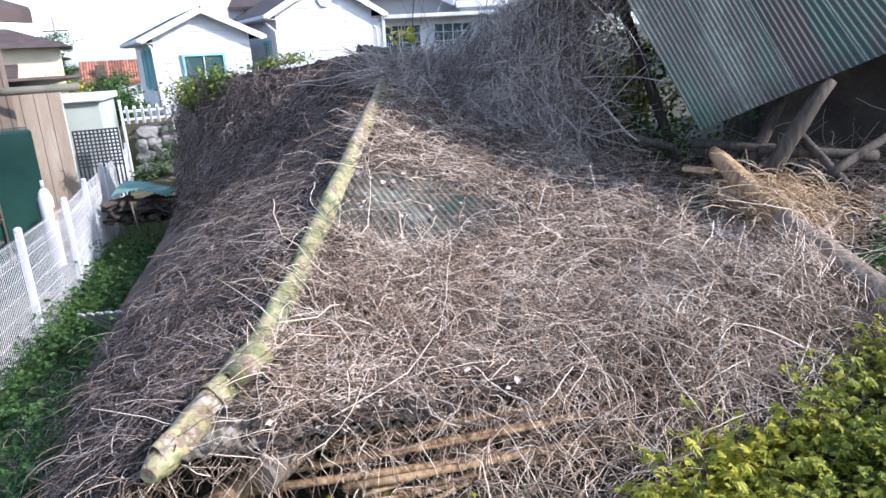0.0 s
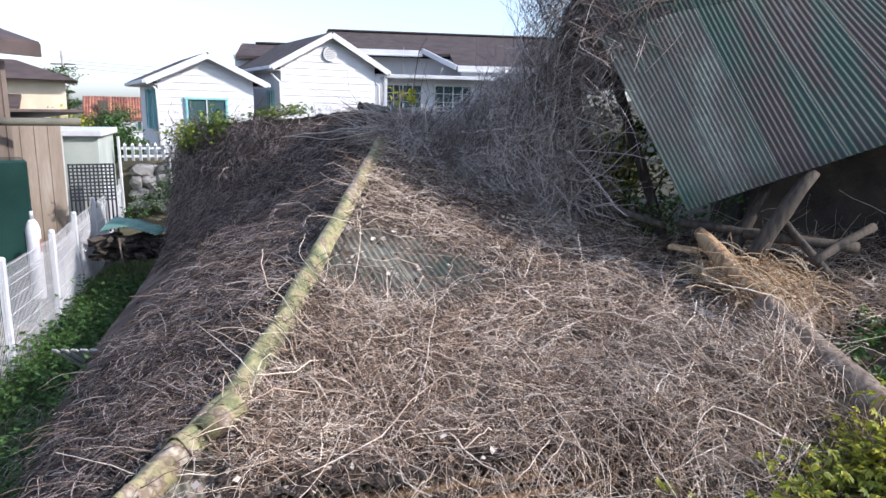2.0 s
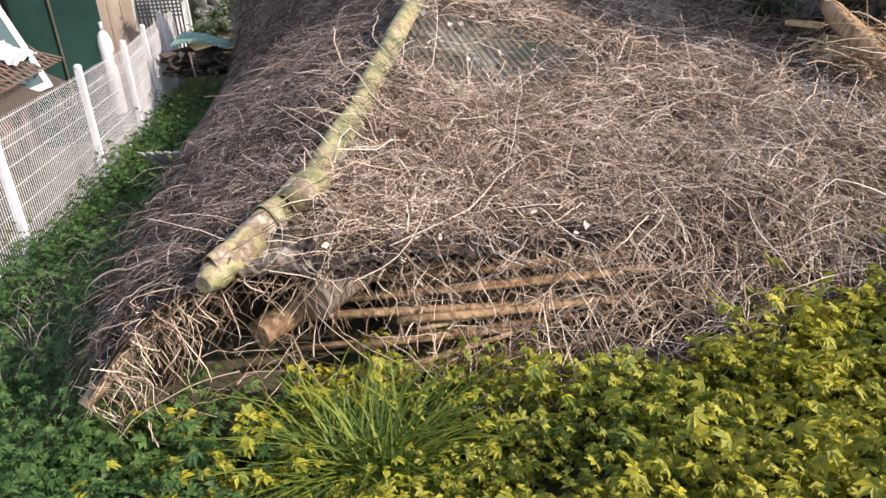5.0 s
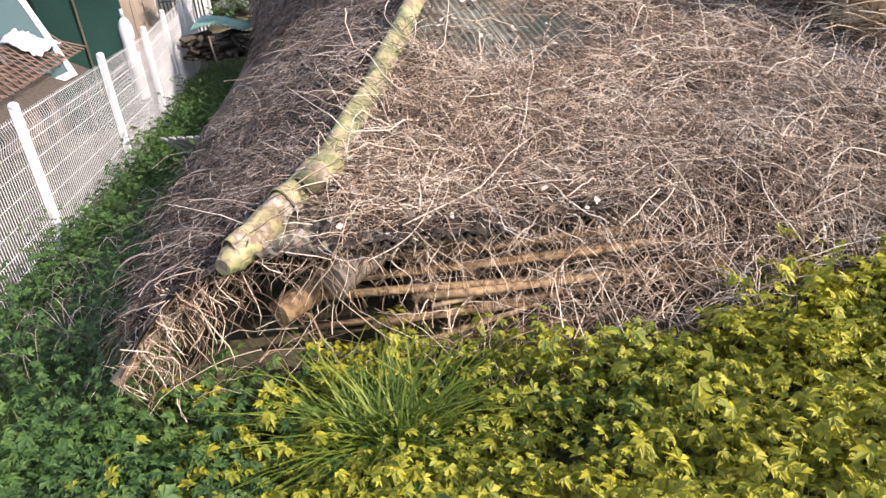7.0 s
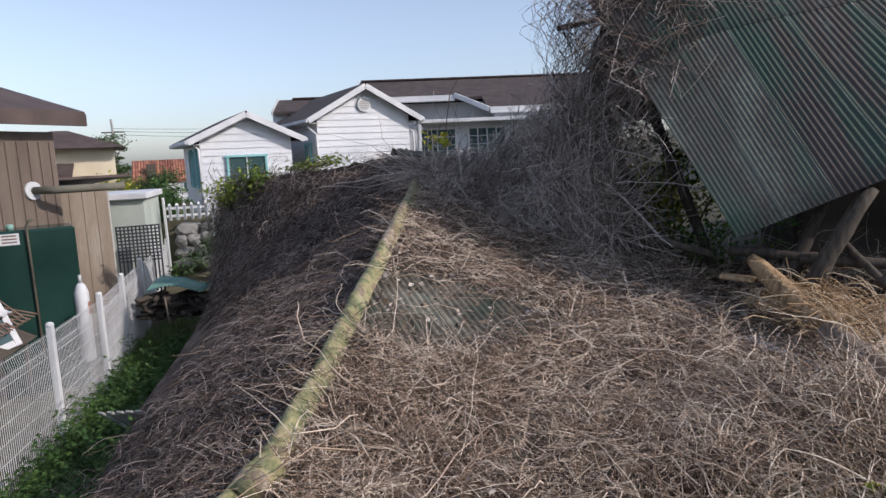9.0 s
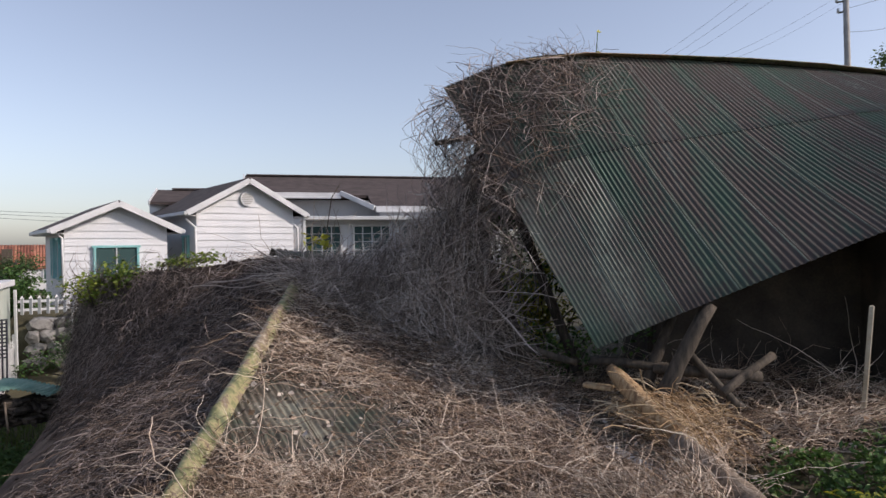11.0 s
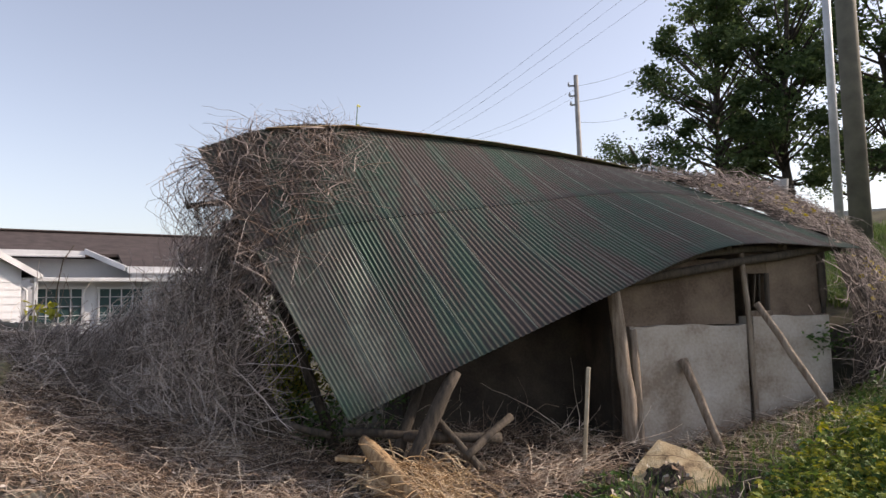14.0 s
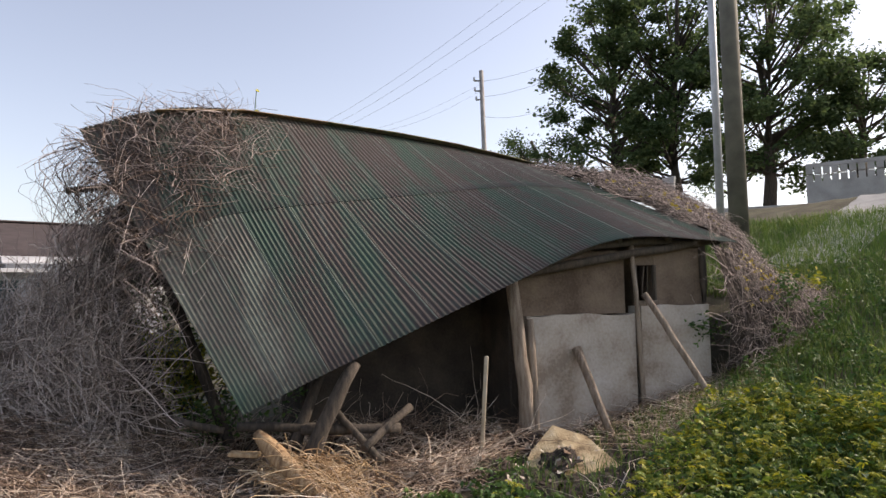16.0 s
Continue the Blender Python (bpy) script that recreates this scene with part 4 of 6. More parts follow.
part("end_post", beam(pa + pd * 1.25 + Vector((0, -0.05, 0.9)), pa + pd * 1.25 + Vector((0, -0.05, 1.8)), 0.04, 0.04, 0.006), M_WHITE, picket)
stones = thing("stone_wall", "dry-stone retaining bank of grey rocks", "wall", at=(-6.3, 19.7, 0.6))
rnd = random.Random(5)
for r in range(4):
    x = 0.0
    while x < 3.0:
        w = rnd.uniform(0.3, 0.7)
        bm = bmesh.new()
        bmesh.ops.create_icosphere(bm, subdivisions=2, radius=0.5)
        for v in bm.verts:
            n1 = noise.noise(v.co * 2.3 + Vector((r * 7, x * 5, 1)))
            v.co = Vector((v.co.x * w * 1.15, v.co.y * 0.45, v.co.z * 0.42)) * (1 + 0.45 * n1)
        c = pa + pd * (x + w / 2) + Vector((0.1, 0.1 + 0.08 * r, 0.45 + r * 0.33))
        bmesh.ops.transform(bm, matrix=Matrix.Translation(c) @ Matrix.Rotation(rnd.uniform(-0.3, 0.5), 4, "Y") @ Matrix.Rotation(0.4, 4, "Z"), verts=bm.verts[:])
        part("stone", bm, M_STONE, stones)
        x += w * 0.95

# ---- sheds beyond the fence ----
barn = thing("brown_shed", "shed clad in ribbed brown metal siding with a dark eave", "shed", at=(-8, 9, 0))
ba, bb = Vector((-6.25, 11.08, 0)), Vector((-7.9, 6.2, 0))
bd = (bb - ba).normalized()
part("wall", beam(ba + Vector((0, 0, 1.75)), bb + Vector((0, 0, 1.75)), 0.12, 4.3, 0.0), M_BARN, barn)
back = Vector((-bd.y, bd.x, 0))
back = back if back.x < 0 else -back
part("end_wall", beam(ba + back * 0.06 + Vector((0, 0, 1.75)), ba + back * 4 + Vector((0, 0, 1.75)), 0.12, 4.3, 0.0), M_BARN, barn)
for k in range(26):
    p = ba + bd * (0.1 + 0.19 * k) - back * 0.066
    part("rib", beam(p + Vector((0, 0, -0.3)), p + Vector((0, 0, 3.75)), 0.03, 0.02, 0.004), M_BARN, barn)
e1_, e2_ = ba - back * 0.4 - bd * 0.35, bb - back * 0.4
rf = bmesh.new()
q = [Vector((*p.xy, z)) for p, z in ((e1_, 4.05), (e2_, 4.05), (e2_ + back * 4.5, 5.4), (e1_ + back * 4.5, 5.4))]
vs = [rf.verts.new(c) for c in q] + [rf.verts.new(c + Vector((0, 0, 0.16))) for c in q]
for f in ((3, 2, 1, 0), (4, 5, 6, 7), (0, 1, 5, 4), (1, 2, 6, 5), (2, 3, 7, 6), (3, 0, 4, 7)):
    rf.faces.new([vs[k] for k in f])
part("roof", rf, M_BARNROOF, barn)
part("fascia", beam(e1_ + Vector((0, 0, 4.08)), e2_ + Vector((0, 0, 4.08)), 0.05, 0.2, 0.005), M_BARNROOF, barn)
fl = ba + bd * 0.5 - back * 0.08 + Vector((0, 0, 3.0))
part("flue_plate", pole([fl + back * 0.05, fl - back * 0.02], 0.14, 16), M_WHITE, barn)
part("flue_pipe", pole([fl, fl - back * 0.35 - bd * 0.1, fl - back * 0.9 - bd * 0.9], 0.06, 12), M_DRAB, barn, "dark metal flue pipe with an elbow")

tan = thing("tan_shed", "lean-to clad in faded tan boards", "shed", at=(-7.5, 13, 0))
ta, tb = Vector((-7.4, 12.1, 0)), Vector((-6.62, 13.5, 0))
for k in range(6):
    p, q = ta.lerp(tb, k / 6), ta.lerp(tb, (k + 1) / 6 - 0.005)
    part("board", beam(p + Vector((0, 0, 1.45)), q + Vector((0, 0, 1.45)), 0.03, 3.1 - 0.02 * (k % 2), 0.004), M_TAN, tan)
part("side_wall", beam(tb + Vector((0, 0, 1.4)), tb + Vector((-2.2, 1.4, 1.4)), 0.06, 3.0, 0.004), M_CONC, tan)
part("roof", box((2.9, 2.2, 0.06), Matrix.Translation((-8.2, 13.7, 3.02)) @ Matrix.Rotation(1.05, 4, "Z") @ Matrix.Rotation(-0.1, 4, "X"), 0.01), M_BARNROOF, tan)
shed = thing("pale_shed", "pale green concrete shed with a flat parapet", "shed", at=(-8.5, 18, 0))
part("wall", box((1.4, 2.4, 2.5), frame_at((-8.5, 18.3, 1.25), 14), 0.02), M_PALE, shed)
part("parapet", box((1.6, 2.7, 0.16), frame_at((-8.5, 18.3, 2.56), 14), 0.02), M_WHITE, shed)
lat = thing("plastic_crate_panel", "dark plastic lattice panel leaning on the shed", "panel", at=(-7.45, 16.6, 0.2))
for k in range(11):
    z = 1.0 + 0.085 * k
    part("lattice_bar", beam((-7.9, 16.42, z), (-7.02, 16.8, z), 0.03, 0.035, 0.003), M_BLACK, lat)
for k in range(12):
    p = Vector((-7.9, 16.42, 0)).lerp(Vector((-7.02, 16.8, 0)), k / 11)
    part("lattice_bar", beam(p + Vector((0, 0, 0.2)), p + Vector((0, 0, 1.87)), 0.035, 0.03, 0.003), M_BLACK, lat)

cab = thing("green_cabinet", "dark green metal oil tank cabinet with a white label", "cabinet", at=(-5.9, 9.7, 0))
cm = frame_at((-6.05, 9.62, 0), 31)
part("body", box((1.1, 0.75, 2.5), cm @ Matrix.Translation((0.15, 0.4, 1.23)), 0.03), M_GREENBOX, cab)
sticker = part("label_plate", box((0.24, 0.006, 0.16), cm @ Matrix.Translation((-0.12, 0.02, 2.36)), 0.0), M_WHITE, cab, "white label")
for k in range(3):
    part("print_bar", box((0.18, 0.004, 0.02), cm @ Matrix.Translation((-0.12, 0.014, 2.41 - k * 0.045)), 0.0), M_RUST, sticker)
part("filler_cap", pole([cm @ Vector((-0.1, 0.2, 2.48)), cm @ Vector((-0.1, 0.2, 2.56))], 0.05, 12), M_GREENSHEET, cab)
part("vent_pipe", pole([cm @ Vector(c) for c in ((0.12, 0.0, 0.6), (0.1, -0.01, 2.52), (0.13, -0.02, 2.6), (0.2, -0.02, 2.62))], 0.02, 8), M_DRAB, cab)
gas = thing("gas_cylinder", "white gas cylinder with a faded red mark", "gas cylinder", at=(-5.72, 10.45, 0))
part("tank", pole([(-5.72, 10.45, z) for z in (0.3, 0.34, 1.4, 1.5, 1.55)], [0.08, 0.105, 0.105, 0.075, 0.04], 16), M_WHITE, gas)
part("valve", pole([(-5.72, 10.45, 1.53), (-5.72, 10.45, 1.68)], 0.03, 10), M_STEEL, gas)
part("red_mark", box((0.004, 0.05, 0.2), Matrix.Translation((-5.613, 10.44, 1.15)), 0.0), M_TILE, gas)

sash = thing("window_sash", "old white window sash leaning against the shed", "window frame", at=(-6.2, 8.4, 0.8))
sm = frame_at((-6.2, 9.0, 0.85), 38) @ Matrix.Rotation(-0.3, 4, "X") @ Matrix.Rotation(-0.28, 4, "Y")
for x in (-0.33, 0.33):
    part("stile", box((0.08, 0.045, 1.45), sm @ Matrix.Translation((x, 0, 0.72)), 0.006), M_WHITE, sash)
for z in (0.04, 1.41):
    part("rail", box((0.58, 0.045, 0.09), sm @ Matrix.Translation((0, 0, z)), 0.006), M_WHITE, sash)
pane = part("pane", box((0.6, 0.008, 1.3), sm @ Matrix.Translation((0, 0, 0.72)), 0.0), M_GLASS, sash)
lat2 = thing("expanding_trellis", "brown wooden trellis lying folded behind the fence", "trellis", at=(-6.1, 8.15, 0.2))
tm = frame_at((-6.05, 8.15, 1.33), 102) @ Matrix.Rotation(0.5, 4, "X")
for k in range(22):
    x = -1.7 + k * 0.16
    part("trellis_slat", box((0.035, 0.8, 0.012), tm @ Matrix.Translation((x, 0, 0)) @ Matrix.Rotation(0.6, 4, "Z"), 0.002), M_RUST, lat2)
    part("trellis_slat", box((0.035, 0.8, 0.012), tm @ Matrix.Translation((x, 0, 0.014)) @ Matrix.Rotation(-0.6, 4, "Z"), 0.002), M_RUST, lat2)
part("trellis_rail", box((3.6, 0.9, 0.03), tm @ Matrix.Translation((0, 0, -0.3)), 0.004), M_WOOD_DARK, lat2)
for x in (-1.6, 0.0, 1.6):
    for y in (-0.35, 0.35):
        q = tm @ Vector((x, y, -0.3))
        part("trellis_leg", beam(q, (q.x, q.y, -0.1), 0.05, 0.05), M_WOOD_DARK, lat2)
ws = thing("white_sheeting", "stacked ribbed white sheets beside the sash", "sheeting", at=(-6.5, 7.8, 1))


def sheet_fn(u, v):
    o = np.array(sm @ Vector((-0.75, 0.06, 0)))
    ex = np.array(sm.to_3x3() @ Vector((0.75, 0, 0)))
    ey = np.array(sm.to_3x3() @ Vector((0, 0, 1.3)))
    return o + ex * u[:, None] - ex * 0.5 + ey * v[:, None]


corrugated("sheet", sheet_fn, 0, 1, 0, 1, 8, M_WHITE, ws, "u", 4, 0.02)
bm = bmesh.new()
bmesh.ops.create_grid(bm, x_segments=14, y_segments=10, size=0.5)
for v in bm.verts:
    v.co = Vector((v.co.x * 0.75, v.co.y * 0.5, 0.06 * noise.noise(v.co * 5) + 0.05 * noise.noise(v.co * 11) - 0.25 * max(0, abs(v.co.x) - 0.3)))
bmesh.ops.transform(bm, matrix=tm @ Matrix.Translation((0.9, 0.1, 0.13)), verts=bm.verts[:])
cloth = part("cloth", bm, M_CLOTH, None)
tagged(cloth, "crumpled grey cloth thrown over the trellis", "cloth")
cloth.modifiers.new("thick", "SOLIDIFY").thickness = 0.01

# set the yard's things back behind the fence
for ob, k in ((barn, 1.16), (tan, 1.12), (cab, 1.17), (gas, 1.12)):
    origin = Vector((-0.28, 0.094, 3.325))
    ob.location, ob.scale = origin + (ob.location - origin) * k, (k, k, k)

# wood pile under a turquoise sheet
pile = thing("wood_pile", "stack of dark split boards under the lane hedge", "wood pile", at=(-5.6, 14.3, 0.1))
rnd = random.Random(9)
for k in range(46):
    lvl = k // 8
    p = Vector((-6.25 + (k % 8) * 0.15 + rnd.uniform(-0.05, 0.05), 14.25, 0.12 + lvl * 0.085))
    d = Vector((rnd.uniform(-0.5, 0.5), 1, rnd.uniform(-0.1, 0.1))).normalized() if k % 3 else Vector((1, rnd.uniform(-0.3, 0.3), 0.03))
    part("board", beam(p - d * 0.5, p + d * 0.5, rnd.uniform(0.08, 0.16), rnd.uniform(0.025, 0.06), 0.004, None, rnd.uniform(0, 40)), M_WOOD_DARK, pile)
part("prop_stick", pole([(-5.72, 13.7, 0.05), (-5.8, 13.75, 0.62)], 0.02, 7), M_WOOD, pile)


def tarp_fn(u, v):
    return np.stack([-6.35 + 1.25 * u, 14.15 + 0.9 * v - 0.3 * u, 0.72 + 0.08 * np.sin(3 * u + 2 * v) - 0.12 * np.abs(u - 0.45) + 0.1 * v], 1)


turq = thing("turquoise_sheet", "corrugated turquoise sheet laid over the wood pile", "sheeting", at=(-5.7, 14.4, 0.7))
corrugated("sheet", tarp_fn, 0, 1, 0, 1, 14, M_GREENSHEET, turq, "u", 6, 0.014)

# ---- far left: cream house, red-roofed house, pole ----
cream = thing("cream_house", "cream two-storey house with a dark hipped roof", "house", at=(-17, 33, 0))
part("wall", box((4.5, 4, 4.3), frame_at((-17.9, 32.9, 2.1), 25), 0.0), M_CREAM, cream)
bm = bmesh.new()
bmesh.ops.create_cone(bm, segments=4, radius1=3.9, radius2=0.5, depth=0.9, cap_ends=True, matrix=frame_at((-17.9, 32.9, 4.7), 70))
part("roof", bm, M_BARNROOF, cream)
part("lower_roof", box((2.6, 2.4, 0.15), frame_at((-17.2, 29.6, 3.3), 25) @ Matrix.Rotation(0.2, 4, "X"), 0.02), M_BARNROOF, cream)
red = thing("red_roofed_house", "white house with a red tiled roof and chimney", "house", at=(-23, 58, 0))
rm = frame_at((-22.5, 57.0, 0.3), 20)
part("wall", box((4.6, 4, 2.0), rm @ Matrix.Translation((0, 1, 1.0)), 0.0), M_WHITE, red)
for k in range(24):
    bm = pole([(0, -1.2, 1.75), (0, 1.0, 3.45)], 0.12, 8)
    bmesh.ops.transform(bm, matrix=rm @ Matrix.Translation((-2.5 + k * 0.21, 0, 0)), verts=bm.verts[:])
    part("roof_tile", bm, M_TILE, red)
part("roof", beam(rm @ Vector((0, -1.2, 1.68)), rm @ Vector((0, 1.0, 3.38)), 5.1, 0.1, 0.0, None, 0), M_TILE, red)
part("chimney", box((0.7, 0.7, 1.2), rm @ Matrix.Translation((-1.1, -0.6, 2.6)), 0.02), M_WOOD_DARK, red)
window_unit(rm @ Matrix.Translation((1.6, -1.02, 1.2)), 0.7, 0.8, red, M_WHITE, 1, 0)
fp = thing("utility_pole", "thin distant utility pole with crossarms", "utility pole", at=(-29.5, 63.7, 0.3))
part("shaft", pole([(-29.4, 63.7, 0.2), (-29.7, 63.6, 7.8)], [0.16, 0.1], 8), M_POLE, fp)
for z, w in ((6.6, 1.0), (5.4, 0.7)):
    part("crossarm", beam((-29.7 - w, 63.6, z), (-29.6 + w, 63.7, z), 0.12, 0.12), M_DRAB, fp)
wire = thing("overhead_wire", "thin dark overhead wires strung from a pole", "wire", at=(-29, 63, 6))
for dz in (0.0, 0.25, -0.3):
    t = np.linspace(0, 1, 12)
    a, b = np.array([-29.6, 63.6, 6.7 + dz]), np.array([-8.0, 70.0, 6.4 + dz * 2])
    part("wire", strands("wire", (a + (b - a) * t[:, None] - np.array([0, 0, 1.0]) * (1.2 * t * (1 - t))[:, None])[None], 0.02, M_BLACK), M_BLACK, wire)


# ---- posts, props, logs and slabs in the yard ----
def loose(name, bm, material, label, category, group=""):
    return tagged(part(name, bm, material, None), label, category, group)


loose("timber_prop", pole(log_points((7.2, 6.1, 2.74), (7.14, 5.5, 1.62), 6, 0.02, 21), [0.065, 0.06, 0.055, 0.055, 0.05, 0.06], 9, 0.2, 21), M_WOOD, "short weathered log propped against the whitewashed wall", "timber", "timber props")
loose("timber_prop", pole(log_points((8.2, 5.72, 3.46), (8.52, 4.85, 1.9), 8, 0.03, 22), 0.045, 9, 0.15, 22), M_WOOD, "long slim log propping the wall beside the window", "timber", "timber props")
loose("white_stick", beam((5.53, 6.04, 2.76), (5.47, 6.1, 1.6), 0.035, 0.05), M_RIDGE, "pale board standing in the debris", "board")
for a, b, r, s in (((3.55, 6.89, 2.05), (4.6, 6.52, 1.98), 0.07, 1), ((3.94, 6.8, 2.2), (4.21, 6.29, 1.7), 0.05, 2), ((4.82, 6.61, 2.19), (4.05, 6.39, 1.85), 0.055, 3), ((2.95, 7.2, 2.12), (3.7, 6.85, 2.06), 0.06, 4), ((2.45, 8.0, 2.15), (2.95, 7.6, 2.02), 0.05, 5)):
    loose("fallen_beam", pole(log_points(a, b, 6, 0.02, s), r * 0.85, 8, 0.25, s), M_WOOD_DARK, "broken weathered beam lying across the debris", "beam", "fallen beams")
loose("fallen_log", pole(log_points((3.1, 6.98, 2.06), (3.3, 5.95, 1.58), 7, 0.03, 31), [0.06, 0.085, 0.09, 0.09, 0.085, 0.08, 0.07], 11, 0.3, 31), M_WOOD_WARM, "thick broken log half buried in straw", "log", "fallen logs")
loose("fallen_log", pole(log_points((3.22, 5.8, 1.58), (3.24, 4.2, 1.27), 8, 0.03, 32), [0.11, 0.12, 0.13, 0.13, 0.135, 0.14, 0.14, 0.14], 11, 0.2, 32), M_WOOD, "long grey log lying along the roof edge", "log", "fallen logs")
loose("broken_board", beam((2.85, 7.15, 1.86), (3.1, 6.95, 1.84), 0.13, 0.05), M_WOOD_WARM, "splintered yellowish board end in the vines", "board")
loose("flashing_strip", beam((2.75, 6.35, 1.42), (3.2, 5.1, 1.28), 0.12, 0.012, 0.002), M_STEEL, "bent pale metal strip along the roof edge", "strip")
bm = bmesh.new()
face = [Vector(c) for c in ((5.28, 5.34, 1.42), (5.48, 4.78, 1.4), (6.0, 4.32, 1.46), (6.22, 4.56, 1.56), (6.46, 5.35, 1.8), (6.36, 5.8, 1.88), (5.86, 5.68, 1.66))]
nrm = (face[2] - face[0]).cross(face[5] - face[0]).normalized()
mid = bm.verts.new(sum(face, Vector()) / 7 + nrm * 0.02)
up_ring = [bm.verts.new(c + nrm * 0.015 * noise.noise(c * 9)) for c in face]
dn_ring = [bm.verts.new(c - nrm * 0.07) for c in face]
for k in range(7):
    bm.faces.new((up_ring[k], up_ring[(k + 1) % 7], mid))
    bm.faces.new((up_ring[(k + 1) % 7], up_ring[k], dn_ring[k], dn_ring[(k + 1) % 7]))
bm.faces.new(list(reversed(dn_ring)))
bmesh.ops.recalc_face_normals(bm, faces=bm.faces[:])
M_SLAB = mat("sandy_board", [(0.32, (0.2, 0.14, 0.08)), (0.42, (0.4, 0.3, 0.17)), (0.6, (0.52, 0.42, 0.26)), (0.75, (0.62, 0.54, 0.38))], 5, 0.9, 1.0, 45, bump_dist=0.04)
loose("broken_slab", bm, M_SLAB, "broken sandy-coloured slab tilted in the straw", "slab")
bm = beam((5.3, 5.2, 1.44), (5.0, 5.35, 1.38), 0.3, 0.05)
loose("broken_slab", bm, M_SLAB, "small broken piece of the sandy slab", "slab")
loose("wall_rubble", pole([(8.25, 5.75, 1.6), (8.3, 5.75, 1.8), (8.32, 5.76, 1.95)], [0.28, 0.24, 0.1], 9, 0.5, 5), M_MUD, "crumbled lump of mud at the wall's foot", "rubble")
# dark leaning trunk wrapped in vines
loose("dead_trunk", pole([(2.66, 8.7, 1.5), (2.5, 8.8, 2.0), (2.25, 8.95, 2.7), (2.1, 9.07, 3.25), (2.12, 9.35, 4.0), (2.24, 9.65, 4.7)], [0.27, 0.25, 0.23, 0.2, 0.16, 0.12], 12, 0.3, 8), M_WOOD_DARK, "dark leaning dead trunk smothered by vines", "trunk")
loose("leaning_pole", pole(log_points((3.3, 8.4, 1.7), (2.65, 9.0, 3.9), 6, 0.05, 9), 0.07, 8, 0.2, 9), M_WOOD_DARK, "dark pole leaning under the roof edge", "pole")
# laths and beam ends under the fallen roof's front
lathing = thing("roof_lathing", "exposed broken laths and beams under the roof edge", "roof timbers", at=(-0.3, 3.9, 0.1))
rnd = random.Random(17)
for k in range(11):
    z = 0.22 + 0.065 * k
    x0, x1 = -1.2 + rnd.uniform(-0.3, 0.6), 0.5 + rnd.uniform(-0.6, 0.9)
    y = 3.72 + 0.02 * k + rnd.uniform(-0.05, 0.05)
    part("lath", pole(log_points((x0, y - 0.05, z + rnd.uniform(-0.06, 0.06)), (x1, y + 0.32, z + 0.05 + rnd.uniform(-0.06, 0.06)), 6, 0.03, k), rnd.uniform(0.014, 0.032), 7, 0.4, k), M_WOOD_WARM, lathing)
part("beam_end", pole(log_points((-1.56, 3.5, 0.66), (-0.8, 4.6, 0.75), 5, 0.01, 2), [0.085, 0.09, 0.09, 0.09, 0.09], 11, 0.25, 2), M_WOOD_WARM, lathing, "sawn pale end of a beam")
part("beam_end", pole(log_points((-1.2, 3.55, 0.85), (-0.4, 5.0, 0.95), 5, 0.01, 3), 0.1, 11, 0.2, 3), M_WOOD, lathing)
part("purlin_end", pole(log_points((-2.4, 3.02, 0.53), (-2.1, 3.5, 0.85), 4, 0.01, 4), 0.04, 9, 0.15, 4), M_RIDGE, lathing, "pale purlin end poking out at the corner")
part("roof_wall", box((3.8, 0.15, 1.2), Matrix.Translation((0.9, 5.0, 0.4)) @ Matrix.Rotation(0.33, 4, "Z"), 0.0), M_MUD, lathing, "sunken mud wall behind the laths")
part("front_lip", beam((2.3, 5.0, 1.12), (3.1, 5.02, 1.2), 0.14, 0.04), M_WOOD_WARM, lathing, "ochre eave board at the roof's corner")
for x, y in ((0.9, 4.35), (1.9, 4.85), (2.9, 5.1), (-0.5, 4.1)):
    part("support_post", beam((x, y, float(gz(x, y)) - 0.1), (x + 0.1, y + 0.1, 1.15), 0.11, 0.11), M_WOOD, lathing)
# broken concrete tiles by the lane
for k in range(5):
    loose("ridge_tile", beam((-4.05 + 0.09 * k, 8.1 + 0.03 * k, 0.1), (-4.2 + 0.11 * k, 7.75, 0.45), 0.09, 0.03, 0.01), M_CONC, "grey broken roof tile leaning in the grass", "tile", "grey tiles by the lane")

# ---- dry vines ----
R_FACE, L_FACE = rough_face(face_right, 0.05, 0.3), rough_face(face_left, 0.06, 1.3)


def gap_right(u, v):
    """The bare patches where the sheets show through."""
    a = ((u - 0.47) / 0.11) ** 2 + ((v - 0.23) / 0.26) ** 2
    b = ((u - 0.16) / 0.05) ** 2 + ((v - 0.4) / 0.09) ** 2
    d_ = ((u - 0.3) / 0.035) ** 2 + ((v - 0.55) / 0.12) ** 2
    c = ((u - 0.42) / 0.2) ** 2 + ((v - 0.97) / 0.09) ** 2
    near_cap = (v < 0.03) & ((np.sin(31 * u) > 0.3) | (u < 0.16)) & (RNG.random(len(u)) < 0.4)
    return (((a > 1) & (b > 1) & (c > 1) & (d_ > 1)) | (RNG.random(len(u)) < 0.05)) & ~near_cap & ~((u < 0.1) & (v < 0.07))


def stuff(name, mesh, label, category="dry vines"):
    return tagged(part(name, mesh, None, None), label, category, kind="stuff")


def bundle(name, runs, material, label):
    """Several sets of stems of equal steps as one mesh."""
    stuff(name, strands(name, np.concatenate([p for p, _ in runs]), np.concatenate([r for _, r in runs]), material), label)


def gap_left(u, v):
    """Bare sheet along the foot of the shaded face, bare caps on the hip."""
    foot = np.where((u > 0.3) & (u < 0.66), 0.74, 0.93) + 0.05 * np.sin(23 * u)
    return ((v < foot) | (RNG.random(len(u)) < 0.08)) & ~((v < 0.03) & (u < 0.55) & (np.sin(45 * u) > -0.2))


